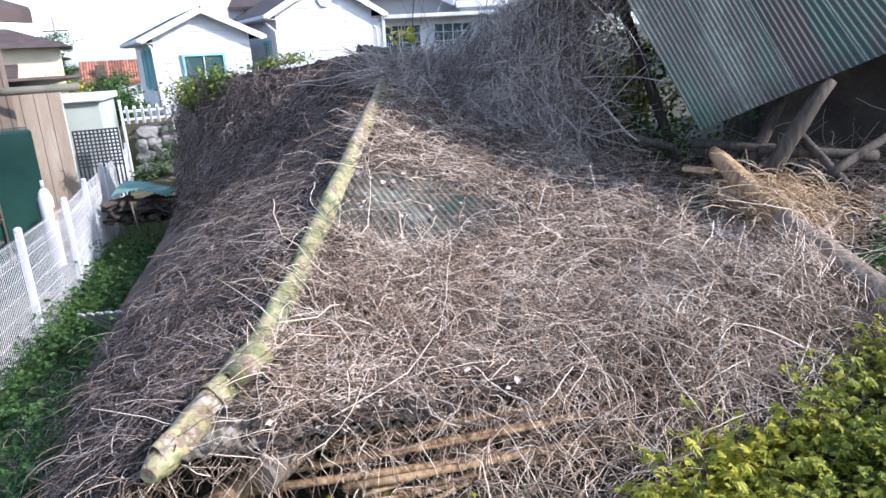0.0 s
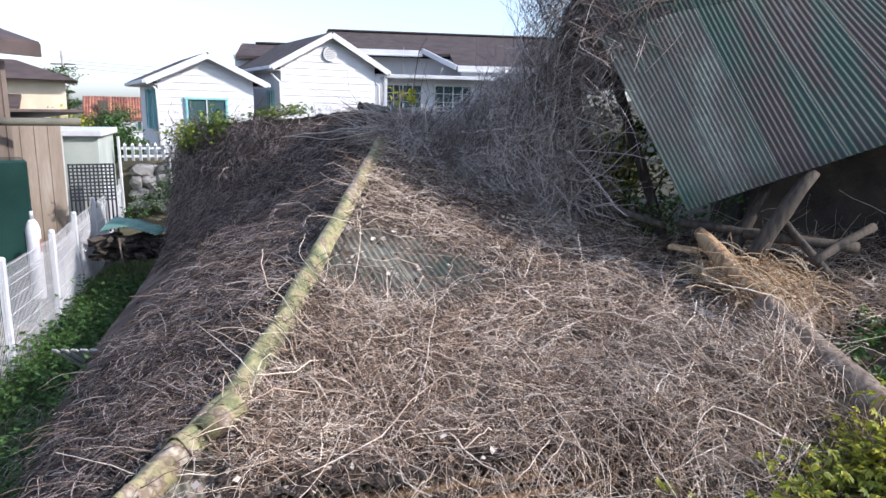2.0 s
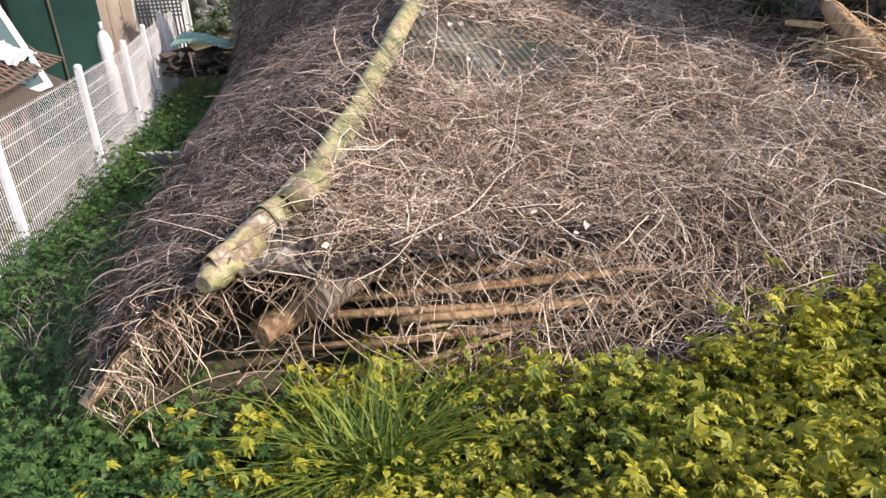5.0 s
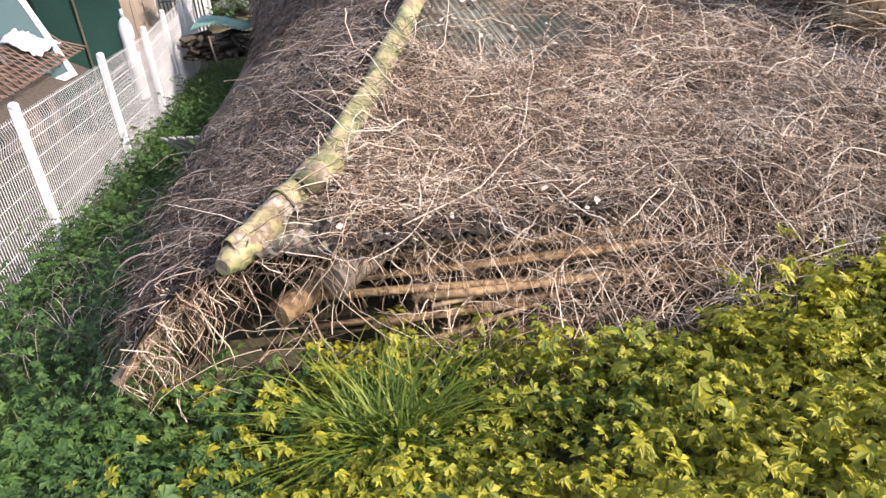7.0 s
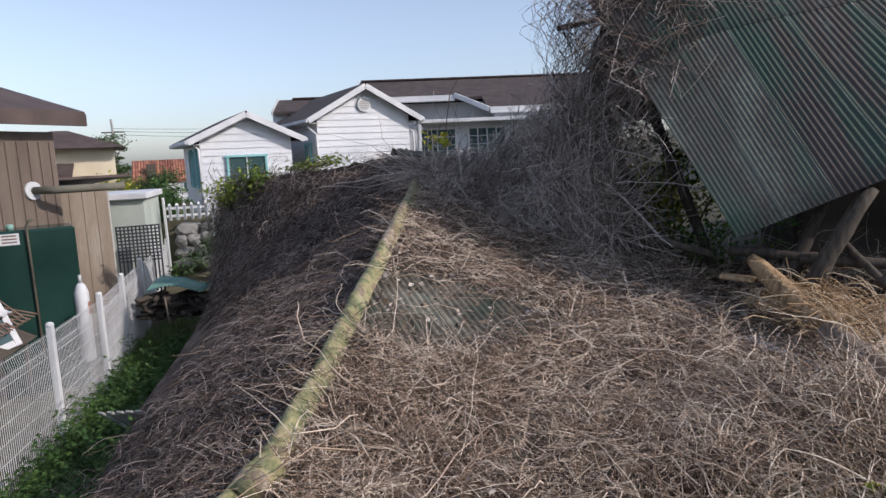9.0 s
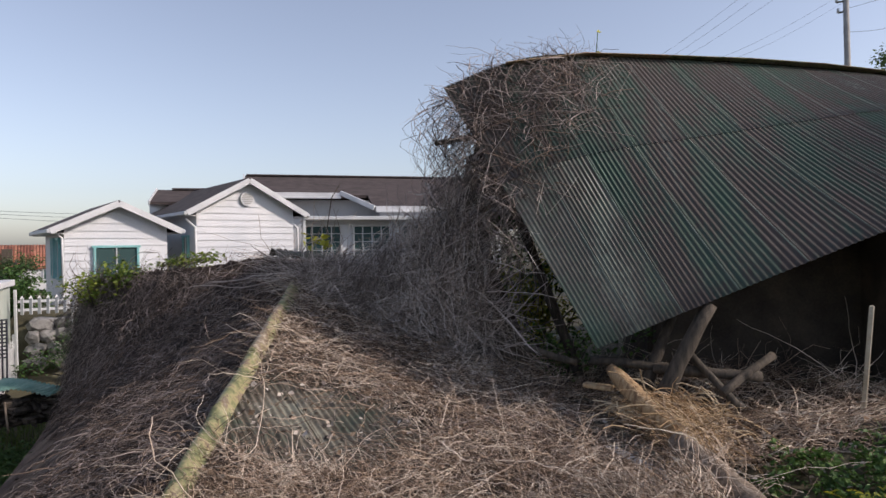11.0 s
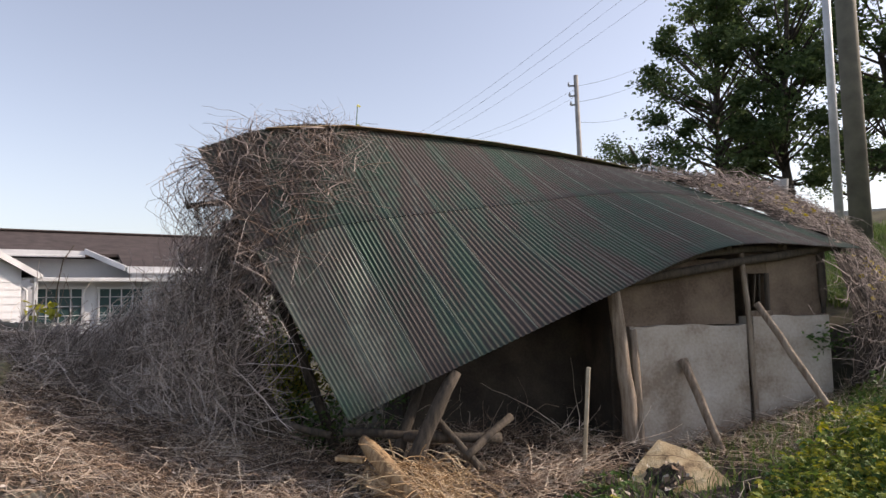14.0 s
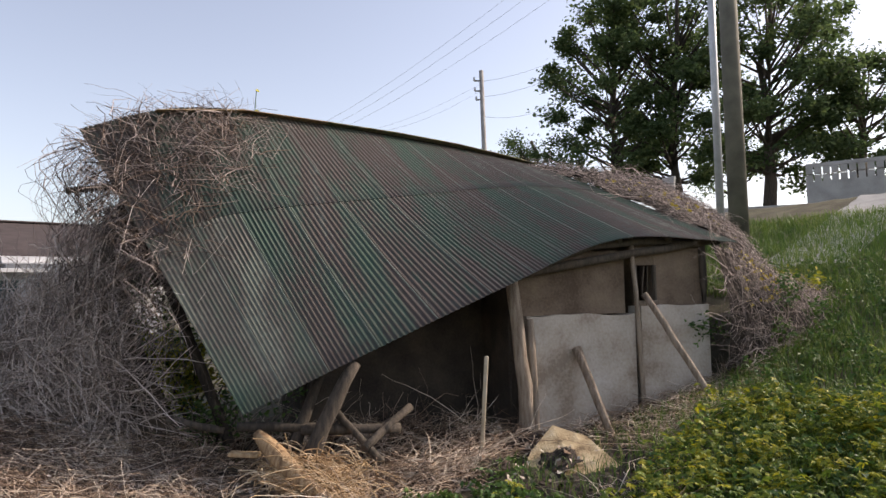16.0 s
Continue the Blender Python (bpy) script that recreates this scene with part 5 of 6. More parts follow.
def greyer(u, v):
    return gap_right(u, v) & (RNG.random(len(u)) < np.clip(0.1 + 0.9 * v * (0.4 + u), 0, 1))


# dark lower layer: shade between the pale stems, put in as colour
bundle("dry_vines", [tangle(R_FACE, 9000, 0.4, 0.003, 8, 0.03, keep=gap_right, u=(0.03, 1), v=(0, 0.95))], M_VINE_UNDER, "vines under the pale ones on the roof face, coloured dark brown for shade")
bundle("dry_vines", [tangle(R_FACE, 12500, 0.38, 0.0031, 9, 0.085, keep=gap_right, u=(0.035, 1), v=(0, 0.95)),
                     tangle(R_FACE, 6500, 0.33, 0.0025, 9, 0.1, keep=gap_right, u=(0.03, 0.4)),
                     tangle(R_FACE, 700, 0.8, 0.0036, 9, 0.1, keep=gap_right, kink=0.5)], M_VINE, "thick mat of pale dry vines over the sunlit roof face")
bundle("dry_vines", [tangle(R_FACE, 7000, 0.36, 0.003, 9, 0.075, keep=greyer, v=(0, 0.94))], M_VINE_DARK, "greyer dry vines towards the roof face's far edge")
# this face's shade is partly in the darker stem colours
bundle("dry_vines", [tangle(L_FACE, 9000, 0.28, 0.0036, 8, 0.05, heading=(1.9, 1.4), keep=gap_left, side=(-1, 0, 1), u=(0.03, 1), v=(0, 0.9))], M_VINE_UNDER, "vines low on the shaded roof face, coloured dark brown for shade")
bundle("dry_vines", [tangle(L_FACE, 15500, 0.26, 0.0034, 8, 0.06, heading=(1.9, 1.4), keep=gap_left, side=(-1, 0, 1), u=(0.03, 1), v=(0, 0.88))], M_VINE_DARK, "dry vines combed down the shaded roof face, coloured grey for its shade")


# thin mats of litter under the stems, their dark colour standing for shade in the gaps
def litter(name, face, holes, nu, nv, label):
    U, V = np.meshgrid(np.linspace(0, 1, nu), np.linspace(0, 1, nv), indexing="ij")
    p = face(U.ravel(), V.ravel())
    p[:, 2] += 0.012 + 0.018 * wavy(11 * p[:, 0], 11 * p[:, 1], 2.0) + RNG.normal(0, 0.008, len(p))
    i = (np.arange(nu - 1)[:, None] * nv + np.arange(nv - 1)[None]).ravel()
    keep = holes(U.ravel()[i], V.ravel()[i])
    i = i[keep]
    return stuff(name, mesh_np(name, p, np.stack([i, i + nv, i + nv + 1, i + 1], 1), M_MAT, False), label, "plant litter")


litter("vine_litter", R_FACE, lambda u, v: (gap_right(u, v) & (RNG.random(len(u)) < 0.9)), 200, 110, "matted litter on the sunlit roof face, dark for the shade between vines")
litter("vine_litter", L_FACE, lambda u, v: gap_left(u, v) & (RNG.random(len(u)) < 0.9), 200, 80, "matted litter on the shaded roof face, dark for the shade between vines")
n = 1500
u, v = RNG.random(n), RNG.random(n)
stuff("dry_leaves", leaves("dry_leaves", R_FACE(u, v) + np.array([0, 0, 0.06]) + RNG.normal(0, 0.02, (n, 3)), RNG.uniform(0.03, 0.085, n), M_DRYLEAF, 0.3, 0.8), "curled pale dead leaves caught in the vines", "dead leaves")

# vine heap and curtain between the fallen roof and the standing one
heap_top = curve_fn((0, -0.7, 12.8, 3.05), (0.35, 0.45, 12.0, 3.05), (0.7, 1.35, 10.7, 3.45), (1.0, 1.98, 9.75, 4.4))
heap_foot = curve_fn((0, -0.3, 11.4, 2.72), (0.4, 0.9, 10.0, 2.2), (0.75, 1.75, 9.1, 1.95), (1.0, 2.3, 8.6, 1.9))


def heap(u, v):
    a, b = heap_top(u), heap_foot(u)
    p = a + (b - a) * v[:, None]
    s = np.sin(np.pi * np.clip(v, 0, 1))
    p[:, 1] -= 0.35 * s
    p[:, 2] += 0.1 * s + 0.07 * wavy(2.5 * p[:, 0], 2.5 * p[:, 2], 3.0)
    return p


def clumpy(u, v):
    return np.sin(17 * u + 3 * np.sin(9 * v)) + np.sin(13 * v + 2.5 * np.sin(11 * u)) + RNG.normal(0, 0.6, len(u)) > -0.3


runs = [tangle(heap, 6500, 0.5, 0.0046, 9, 0.11, keep=clumpy), tangle(heap, 1800, 0.9, 0.0055, 9, 0.13, kink=0.6)]
bundle("vine_heap", runs, M_VINE_PALE, "heap of grey dry vines banked against the trunk")
U, V = np.meshgrid(np.linspace(0, 1, 60), np.linspace(0.12, 1, 40), indexing="ij")
p = heap(U.ravel(), V.ravel())
p[:, 1] += 0.12
i = (np.arange(59)[:, None] * 40 + np.arange(39)[None]).ravel()
i = i[RNG.random(len(i)) < 0.92]
stuff("vine_litter", mesh_np("vine_litter", p, np.stack([i, i + 40, i + 41, i + 1], 1), M_MAT_GREY), "matted litter inside the vine heap", "plant litter")


def hanging(count, start, drop, spread, steps=9, seed=1, sway=0.25, thick=0.0042):
    """Stems that arch out from their starts and hang down."""
    rng = np.random.default_rng(seed)
    s = start(rng.random(count), rng)
    t = np.linspace(0, 1, steps)[None]
    L = (drop * rng.lognormal(0, 0.35, count))[:, None]
    az = rng.uniform(0, 2 * np.pi, count)[:, None]
    outw = (spread * np.minimum(rng.exponential(1, count), 1.7))[:, None]
    bow = np.sin(np.pi * np.clip(t * 0.9, 0, 1))
    x = np.cos(az) * outw * bow + sway * 0.2 * np.sin(7 * t + az * 3)
    y = np.sin(az) * outw * bow + sway * 0.2 * np.sin(6 * t + az * 5)
    z = 0.2 * outw * np.sin(np.pi * t) - L * t**1.2
    return s[:, None] + np.stack([x, y, z], 2), thick * rng.lognormal(0, 0.4, count)


def roof_left(q, rng):
    n = len(q)
    return roof_front(rng.random(n) ** 2 * 0.12, 0.05 + rng.random(n) * 0.5) + rng.normal(0, 0.05, (n, 3))


def roof_edge(q, rng):
    n = len(q)
    p = roof_front(np.zeros(n), rng.random(n) * 0.62)
    return p + rng.normal(0, 0.12, (n, 3)) + np.array([-0.06, 0.15, 0.0])


def edge_bundle(q, rng):
    n = len(q)
    a, b = np.array([1.95, 9.9, 5.6]), np.array([2.25, 9.1, 3.6])
    return a + (b - a) * rng.random(n)[:, None] + rng.normal(0, 0.22, (n, 3)) * np.array([0.8, 1, 0.5]) + np.array([-0.12, 0.1, 0.0])


runs = [hanging(220, roof_left, 0.55, 0.12, 9, 2, 0.5), hanging(240, roof_edge, 1.2, 0.2, 9, 3, 0.9), hanging(150, edge_bundle, 1.5, 0.25, 9, 4, 1.2)]
bundle("hanging_vines", runs, M_VINE_DARK, "dry vines hanging off the standing roof's broken end")


def keep_roof(u, v):
    return (np.abs(u) / 0.3) ** 1.2 + (np.abs(v) / 0.6) ** 1.6 < 0.75 + 0.35 * RNG.random(len(u))


bundle("roof_vines", [tangle(roof_front, 900, 0.5, 0.0042, 9, 0.05, u=(0, 0.34), v=(0.03, 0.6), keep=keep_roof, kink=1.3, heading=(1.57, 0.7))], M_VINE_UNDER, "dark under-layer of vines matted on the roof's corner")
runs = [tangle(roof_front, 330, 0.5, 0.0042, 9, 0.05, u=(0, 0.34), v=(0.03, 0.6), keep=keep_roof, kink=1.3, heading=(1.57, 0.7)),
        tangle(roof_front, 260, 0.6, 0.0046, 9, 0.09, u=(0.06, 0.25), v=(0.04, 0.36), kink=1.3, heading=(1.57, 0.7))]
bundle("roof_vines", runs, M_VINE_DARK, "tangle of dry vines sprawling over the roof's corner")
# a few twigs that stand above the ridge
n = 60
s = ridge_line(RNG.uniform(0, 0.26, n))
t = np.linspace(0, 1, 7)
dirs = RNG.normal(0, 0.5, (n, 2))
hgt = RNG.uniform(0.06, 0.38, n)
tw = s[:, None] + np.stack([dirs[:, :1] * hgt[:, None] * t**1.5 + 0.03 * np.sin(8 * t), dirs[:, 1:] * hgt[:, None] * t**1.5, hgt[:, None] * t * (1 - 0.35 * t)], 2)
stuff("ridge_twigs", strands("ridge_twigs", tw, np.full(n, 0.0035), M_VINE_DARK), "thin dry twigs standing above the ridge")
sprig = thing("green_sprig", "slender live shoot with yellow-green leaves on the ridge", "shoot", at=(4.2, 9.93, 6.3))
part("stem", pole([(4.25, 9.93, 6.25), (4.27, 9.93, 6.5), (4.29, 9.93, 6.75)], 0.007, 5), M_LEAF_G, sprig)
for c in ((4.24, 9.92, 6.35), (4.2, 9.92, 6.32), (4.29, 9.92, 6.4), (4.3, 9.91, 6.73)):
    part("leaf", leaves("leaf", np.array([c]), 0.1, M_LEAF_Y, 0.2, 0.7), None, sprig)
for px, py, pz in ((0.1, 12.2, 3.3), (-0.25, 12.3, 3.25)):
    sp = thing("green_sprig", "slender live shoot with pale green leaves among dry vines", "shoot", at=(px, py, pz))
    top = 1.0 if px > 0 else 0.35
    part("stem", pole([(px, py, pz), (px + 0.02, py, pz + top * 0.5), (px + 0.1, py, pz + top), (px + 0.25 * top, py, pz + top * 1.25)], 0.009, 5), M_WOOD_DARK, sp)
    for k in range(9):
        part("leaf", leaves("leaf", np.array([[px + 0.02, py - 0.05, pz + 0.25]]) + RNG.normal(0, 0.09, (1, 3)), 0.17, M_LEAF_Y, 0.2, 0.75), None, sp)

# ---- debris field between the fallen roof and the house ----
def off_log(x, y):
    return ~((y < 6.0) & (x > 2.95) & (x < 3.75)) & ~((y < 6.15) & (x > 3.6) & (x < 5.05) & (y < 7.4 - 0.35 * x))


def off_slab(surface):
    def at(u, v):
        p = surface(u, v)
        return (np.hypot(p[:, 0] - 5.85, p[:, 1] - 5.15) > 1.0) & off_log(p[:, 0], p[:, 1])
    return at


deb_far = curve_fn((0, 5.9, 4.9, 1.62), (0.4, 6.35, 6.1, 1.66), (0.7, 5.2, 7.4, 1.75), (1.0, 3.6, 9.2, 1.85))


def debris(u, v):
    a, b = right_edge(v), deb_far(v)
    p = a + (b - a) * u[:, None]
    g = gz(p[:, 0], p[:, 1])
    top = p[:, 2] * (1 - 0.4 * np.sin(np.pi * np.clip(u, 0, 1)) ** 2)
    p[:, 2] = np.maximum(g + 0.05, 0.5 * top + 0.5 * g + 0.12) + 0.08 * wavy(2.4 * p[:, 0], 2.4 * p[:, 1], 4.0)
    p[:, 2] = np.minimum(p[:, 2], 2.0)
    return p


litter("vine_litter", debris, lambda u, v: off_log(*debris(u, v)[:, :2].T) & (RNG.random(len(u)) < 0.95), 90, 110, "matted straw and rubble in front of the house, dark for the shade between stems")
bundle("dry_vines", [tangle(debris, 9500, 0.36, 0.0042, 8, 0.06, keep=off_slab(debris)), tangle(debris, 1200, 0.7, 0.0038, 8, 0.09, keep=off_slab(debris))], M_VINE, "tangled dry vines and straw over the debris")
n = 560
c = np.array([3.45, 6.4, 1.62]) + RNG.normal(0, 1, (n, 3)) * np.array([0.2, 0.34, 0.07]) - np.array([0, 0, 0.3]) * RNG.normal(0, 0.25, (n, 1))
d = RNG.normal(0, 0.7, (n, 3)) * np.array([1, 1, 0.35]) + np.array([0.5, -0.8, -0.35])
d /= np.linalg.norm(d, axis=1, keepdims=True)
t = np.linspace(-0.5, 0.5, 6)
L = RNG.uniform(0.25, 0.7, n)
pth = c[:, None] + d[:, None] * (t[None] * L[:, None])[..., None] + np.cumsum(RNG.normal(0, 0.012, (n, 6, 3)), 1)
pth[..., 2] += 0.07 * (1 - 4 * t**2)
stuff("straw", strands("straw", pth, RNG.uniform(0.003, 0.008, n), M_STRAW), "loose golden straw spilling over the logs", "straw")
n = 500
u, v = RNG.random(n), RNG.random(n)
stuff("dry_leaves", leaves("dry_leaves", debris(u, v) + np.array([0, 0, 0.05]), RNG.uniform(0.04, 0.12, n), M_DRYLEAF, 0.3, 0.8), "curled pale dead leaves on the debris", "dead leaves")


# front fringe that hangs over the laths
def front_edge(q, rng):
    return face_right(np.abs(rng.normal(0, 0.012, len(q))), q) + rng.normal(0, 0.03, (len(q), 3))


def corner_edge(q, rng):
    return face_left(np.abs(rng.normal(0, 0.02, len(q))), q) + rng.normal(0, 0.04, (len(q), 3))


runs = [hanging(420, front_edge, 0.34, 0.13, 9, 6, 0.25, 0.0028), hanging(170, corner_edge, 0.35, 0.12, 9, 7, 0.25, 0.0028)]
bundle("vine_fringe", runs, M_VINE, "fringe of dry vines hanging over the broken eave")


def fringe_ground(u, v):
    x = -2.0 + 5.15 * u
    y = 3.35 + 0.31 * (x + 1.7) + 0.25 - (0.75 + 0.5 * smooth01((u - 0.2) / 0.25)) * v
    return np.stack([x, y, np.maximum(gz(x, y) + 0.05, gz(x, y) + (0.5 + 0.35 * np.clip(u - 0.4, 0, 1)) * (1 - v) + 0.05 * wavy(3 * x, 3 * y))], 1)


def fringe_keep(u, v):
    return (RNG.random(len(u)) < np.clip(0.05 + 1.5 * (u - 0.2), 0.05, 1))


bundle("dry_vines", [tangle(fringe_ground, 6500, 0.38, 0.003, 8, 0.07, heading=(1.5, 0.9), keep=fringe_keep)], M_VINE, "dry vines tumbling from the eave to the weeds")
c = np.array([2.35, 4.3, 0.75])
q = RNG.normal(0, 1, (500, 3)) * np.array([0.16, 0.16, 0.16])
t = np.linspace(0, 1, 8)
az = RNG.uniform(0, 6.28, 500)
loopy = (c + q)[:, None] + 0.12 * np.stack([np.cos(az[:, None] + 3 * t), np.sin(az[:, None] + 3 * t), 0.8 * np.sin(5 * t)[None] - 1.2 * t[None] + 0 * az[:, None]], 2)
stuff("vine_clump", strands("vine_clump", loopy, np.full(500, 0.003), M_VINE), "round clump of fine dry stems")


# ---- leafy weeds and grass ----
def scatter(x0, x1, y0, y1, n, rng, test=None):
    x, y = rng.uniform(x0, x1, n), rng.uniform(y0, y1, n)
    if test is not None:
        ok = test(x, y)
        x, y = x[ok], y[ok]
    return np.stack([x, y, gz(x, y)], 1)


def plants(roots, height, per, size, rng, k=3):
    """Leaf places round upright stems: whorls of leaflets up each stem."""
    n = len(roots)
    h = height * rng.lognormal(0, 0.35, n)
    lean = rng.normal(0, 0.18, (n, 2))
    t = rng.beta(2.2, 1.1, (n, per))
    r = (0.05 + 0.11 * rng.random((n, per))) * (1.15 - 0.6 * t)
    az = rng.uniform(0, 6.28, (n, per))
    x = roots[:, :1] + lean[:, :1] * h[:, None] * t + r * np.cos(az)
    y = roots[:, 1:2] + lean[:, 1:] * h[:, None] * t + r * np.sin(az)
    z = roots[:, 2:] + h[:, None] * t
    c = np.stack([x, y, z], 2).reshape(-1, 3)
    c = np.repeat(c, k, 0) + rng.normal(0, size * 0.42, (len(c) * k, 3)) * np.array([1, 1, 0.3])
    return c


def clear_of_roof(x, y):
    line = 3.35 + 0.31 * (x + 1.7) - 0.75 * smooth01((x + 0.5) / 1.0)
    return (np.hypot(x + 0.85, y - 2.85) > 0.3) & (y < line + 0.05 + 0.15 * np.sin(5 * x)) & (y > 1.5 - 0.1 * x)


rng = np.random.default_rng(21)
front = scatter(-3.0, 4.6, 0.8, 4.8, 4300, rng, clear_of_roof)
# same weeds in two colours: darker green as shaded, yellow as sunlit
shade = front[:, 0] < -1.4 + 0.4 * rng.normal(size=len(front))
for roots, m, label in ((front[shade], M_LEAF_G, "leafy weeds on the shaded bank, coloured darker green for the shade"), (front[~shade], M_LEAF_Y, "leafy weeds crowding the sunny bank, coloured yellow-green for the sunlight")):
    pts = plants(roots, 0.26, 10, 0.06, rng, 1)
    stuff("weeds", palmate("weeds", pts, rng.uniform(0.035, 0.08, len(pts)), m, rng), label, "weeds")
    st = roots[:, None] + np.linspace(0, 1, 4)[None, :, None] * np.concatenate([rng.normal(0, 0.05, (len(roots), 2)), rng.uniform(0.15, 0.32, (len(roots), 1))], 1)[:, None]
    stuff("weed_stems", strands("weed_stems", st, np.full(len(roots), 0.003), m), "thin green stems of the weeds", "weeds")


def lane(x, y):
    f = np.interp(y, [3, 7.4, 10.8, 15.2], [-2.7, -3.7, -4.3, -5.2])
    fx = np.interp(y, [4.6, 6.7, 9.18, 11.27, 13.2, 15.3, 19.2], [-4.8, -5.14, -5.5, -5.86, -6.38, -6.92, -7.85])
    return (x < f + 0.35) & (x > fx + 0.05)


roots = scatter(-6.8, -2.2, 2.0, 13.6, 5200, rng, lane)
pts = plants(roots, 0.33, 9, 0.055, rng, 1)
stuff("weeds", palmate("weeds", pts, rng.uniform(0.03, 0.07, len(pts)), M_LEAF_G, rng), "dark green weeds filling the lane by the fence", "weeds")
roots = scatter(-6.8, -2.2, 2.0, 16.5, 22000, rng, lane)
stuff("grass", blades("grass", roots, rng.uniform(0.1, 0.3, len(roots)), M_GRASS, 0.5, 0.005, rng), "rough green grass along the lane", "grass")
nn = 260
s = np.column_stack([rng.uniform(-4.2, -2.6, nn), rng.uniform(3.5, 7.5, nn)])
p3 = np.column_stack([s, gz(s[:, 0], s[:, 1]) + 0.15])
t = np.linspace(0, 1, 7)
az = rng.uniform(0, 6.28, nn)
tw = p3[:, None] + np.stack([np.cos(az)[:, None] * 0.35 * t, np.sin(az)[:, None] * 0.35 * t, 0.28 * np.sin(2.6 * t)[None] + 0 * az[:, None]], 2)
stuff("dry_stalks", strands("dry_stalks", tw, np.full(nn, 0.003), M_VINE_DARK), "dry stalks arching out of the lane weeds", "dry stalks")
tuft = np.column_stack([rng.normal(-0.85, 0.14, 480), rng.normal(2.85, 0.1, 480)])
tuft = np.column_stack([tuft, gz(tuft[:, 0], tuft[:, 1])])
stuff("grass_tuft", blades("grass_tuft", tuft, rng.uniform(0.4, 0.8, 480), M_LEAF_M, 1.0, 0.008, rng), "lush tuft of long arching grass blades", "grass")


def hillside(x, y):
    w = 6.39 - 0.318 * (x - 6.36) - 0.25
    return ((y < 3.9 + 0.3 * (x - 5.2)) & (y < w)) | ((x > 10.2) & ((y < 5.2) | (x > 13)))


roots = scatter(4.6, 20, 1.2, 11, 75000, rng, hillside)
stuff("grass", blades("grass", roots, rng.uniform(0.12, 0.34, len(roots)), M_GRASS, 0.5, 0.006, rng), "tall rough grass on the slope beside the house", "grass")
roots = scatter(3.75, 5.05, 4.4, 5.6, 90, rng)
pts = plants(roots, 0.2, 8, 0.06, rng)
stuff("weeds", leaves("weeds", pts, rng.uniform(0.04, 0.09, len(pts)), M_LEAF_G, 0.5, 0.5, rng), "dark green weeds between the log and the house", "weeds")
roots = scatter(4.8, 15, 1.5, 8, 1300, rng, hillside)
pts = plants(roots, 0.22, 7, 0.06, rng)
stuff("weeds", leaves("weeds", pts, rng.uniform(0.04, 0.09, len(pts)), M_LEAF_G, 0.5, 0.5, rng), "broad-leaved green weeds among the slope grass", "weeds")
# the yellow set paints sunlight onto the slope's shoots
for m, label in ((M_LEAF_M, "fresh green shoots on the slope before the house"), (M_LEAF_Y, "shoots in front of the house, coloured yellow-green for the sunlight")):
    roots = scatter(4.6, 8.5, 2.0, 4.4, 260, rng, hillside)
    pts = plants(roots, 0.3, 10, 0.06, rng, 1)
    stuff("weeds", palmate("weeds", pts, rng.uniform(0.04, 0.09, len(pts)), m, rng), label, "weeds")
roots = scatter(-9, 22, -3, 1.2, 9000, rng)
stuff("grass", blades("grass", roots, rng.uniform(0.1, 0.25, len(roots)), M_GRASS, 0.5, 0.006, rng), "rough grass on the bank top", "grass")


def yard(u, v):
    x = 5.0 + 4.6 * u
    y0, y1 = 3.7 + 0.3 * (x - 5.2), np.minimum(6.25 - 0.318 * (x - 6.36), 6.25)
    y = y0 + (y1 - y0) * v
    return np.stack([x, y, gz(x, y) + 0.03 + 0.05 * np.abs(wavy(3 * x, 3 * y, 5.0))], 1)


litter("vine_litter", yard, lambda u, v: RNG.random(len(u)) < 0.9, 90, 50, "matted straw along the foot of the wall, dark for the shade between stems")
bundle("dry_vines", [tangle(yard, 4200, 0.32, 0.0034, 8, 0.05, keep=off_slab(yard))], M_VINE, "dry stems and straw strewn before the wall")
roots = yard(rng.random(1500), rng.random(1500) * 0.8)
stuff("grass", blades("grass", roots, rng.uniform(0.1, 0.28, len(roots)), M_GRASS, 0.6, 0.005, rng), "thin grass pushing through the straw", "grass")


# ---- shrubs ----
def shrub(name, centre, spread, count, size, material, label, seed, stems=10, foot=None):
    rg = np.random.default_rng(seed)
    ob = thing(name, label, "shrub", at=tuple(foot if foot is not None else centre))
    base = Vector(foot if foot is not None else (centre[0], centre[1], centre[2] - spread[2]))
    bm = bmesh.new()
    ends = []
    for k in range(stems):
        e = Vector(centre) + Vector((rg.normal() * spread[0], rg.normal() * spread[1], rg.normal() * spread[2] * 0.7))
        mid = base.lerp(e, 0.5) + Vector((rg.normal() * 0.1, rg.normal() * 0.1, 0.1))
        pole([base, mid, e], [0.018, 0.012, 0.005], 5, 0, k, bm)
        ends += [mid.lerp(e, f) for f in (0.3, 0.6, 0.9, 1.0)]
    part("stem", bm, M_WOOD_DARK, ob)
    ends = np.array(ends)
    c = ends[rg.integers(0, len(ends), count)] + rg.normal(0, 0.11, (count, 3)) * np.array(spread) / max(spread) * 1.3
    part("foliage", leaves("foliage", c, rg.uniform(size * 0.6, size * 1.3, count), material, 0.4, 0.55, rg), None, ob)
    return ob


shrub("shrub", (-3.75, 13.9, 2.85), (0.5, 0.3, 0.3), 1500, 0.1, M_LEAF_M, "yellow-green leafy climber on the roof's far end", 1, 16, (-4.1, 14.2, 1.8))
shrub("shrub", (-2.9, 14.2, 3.2), (0.7, 0.3, 0.14), 500, 0.09, M_LEAF_M, "sparse leafy sprigs along the far ridge", 2, 12, (-3.2, 14.2, 2.8))
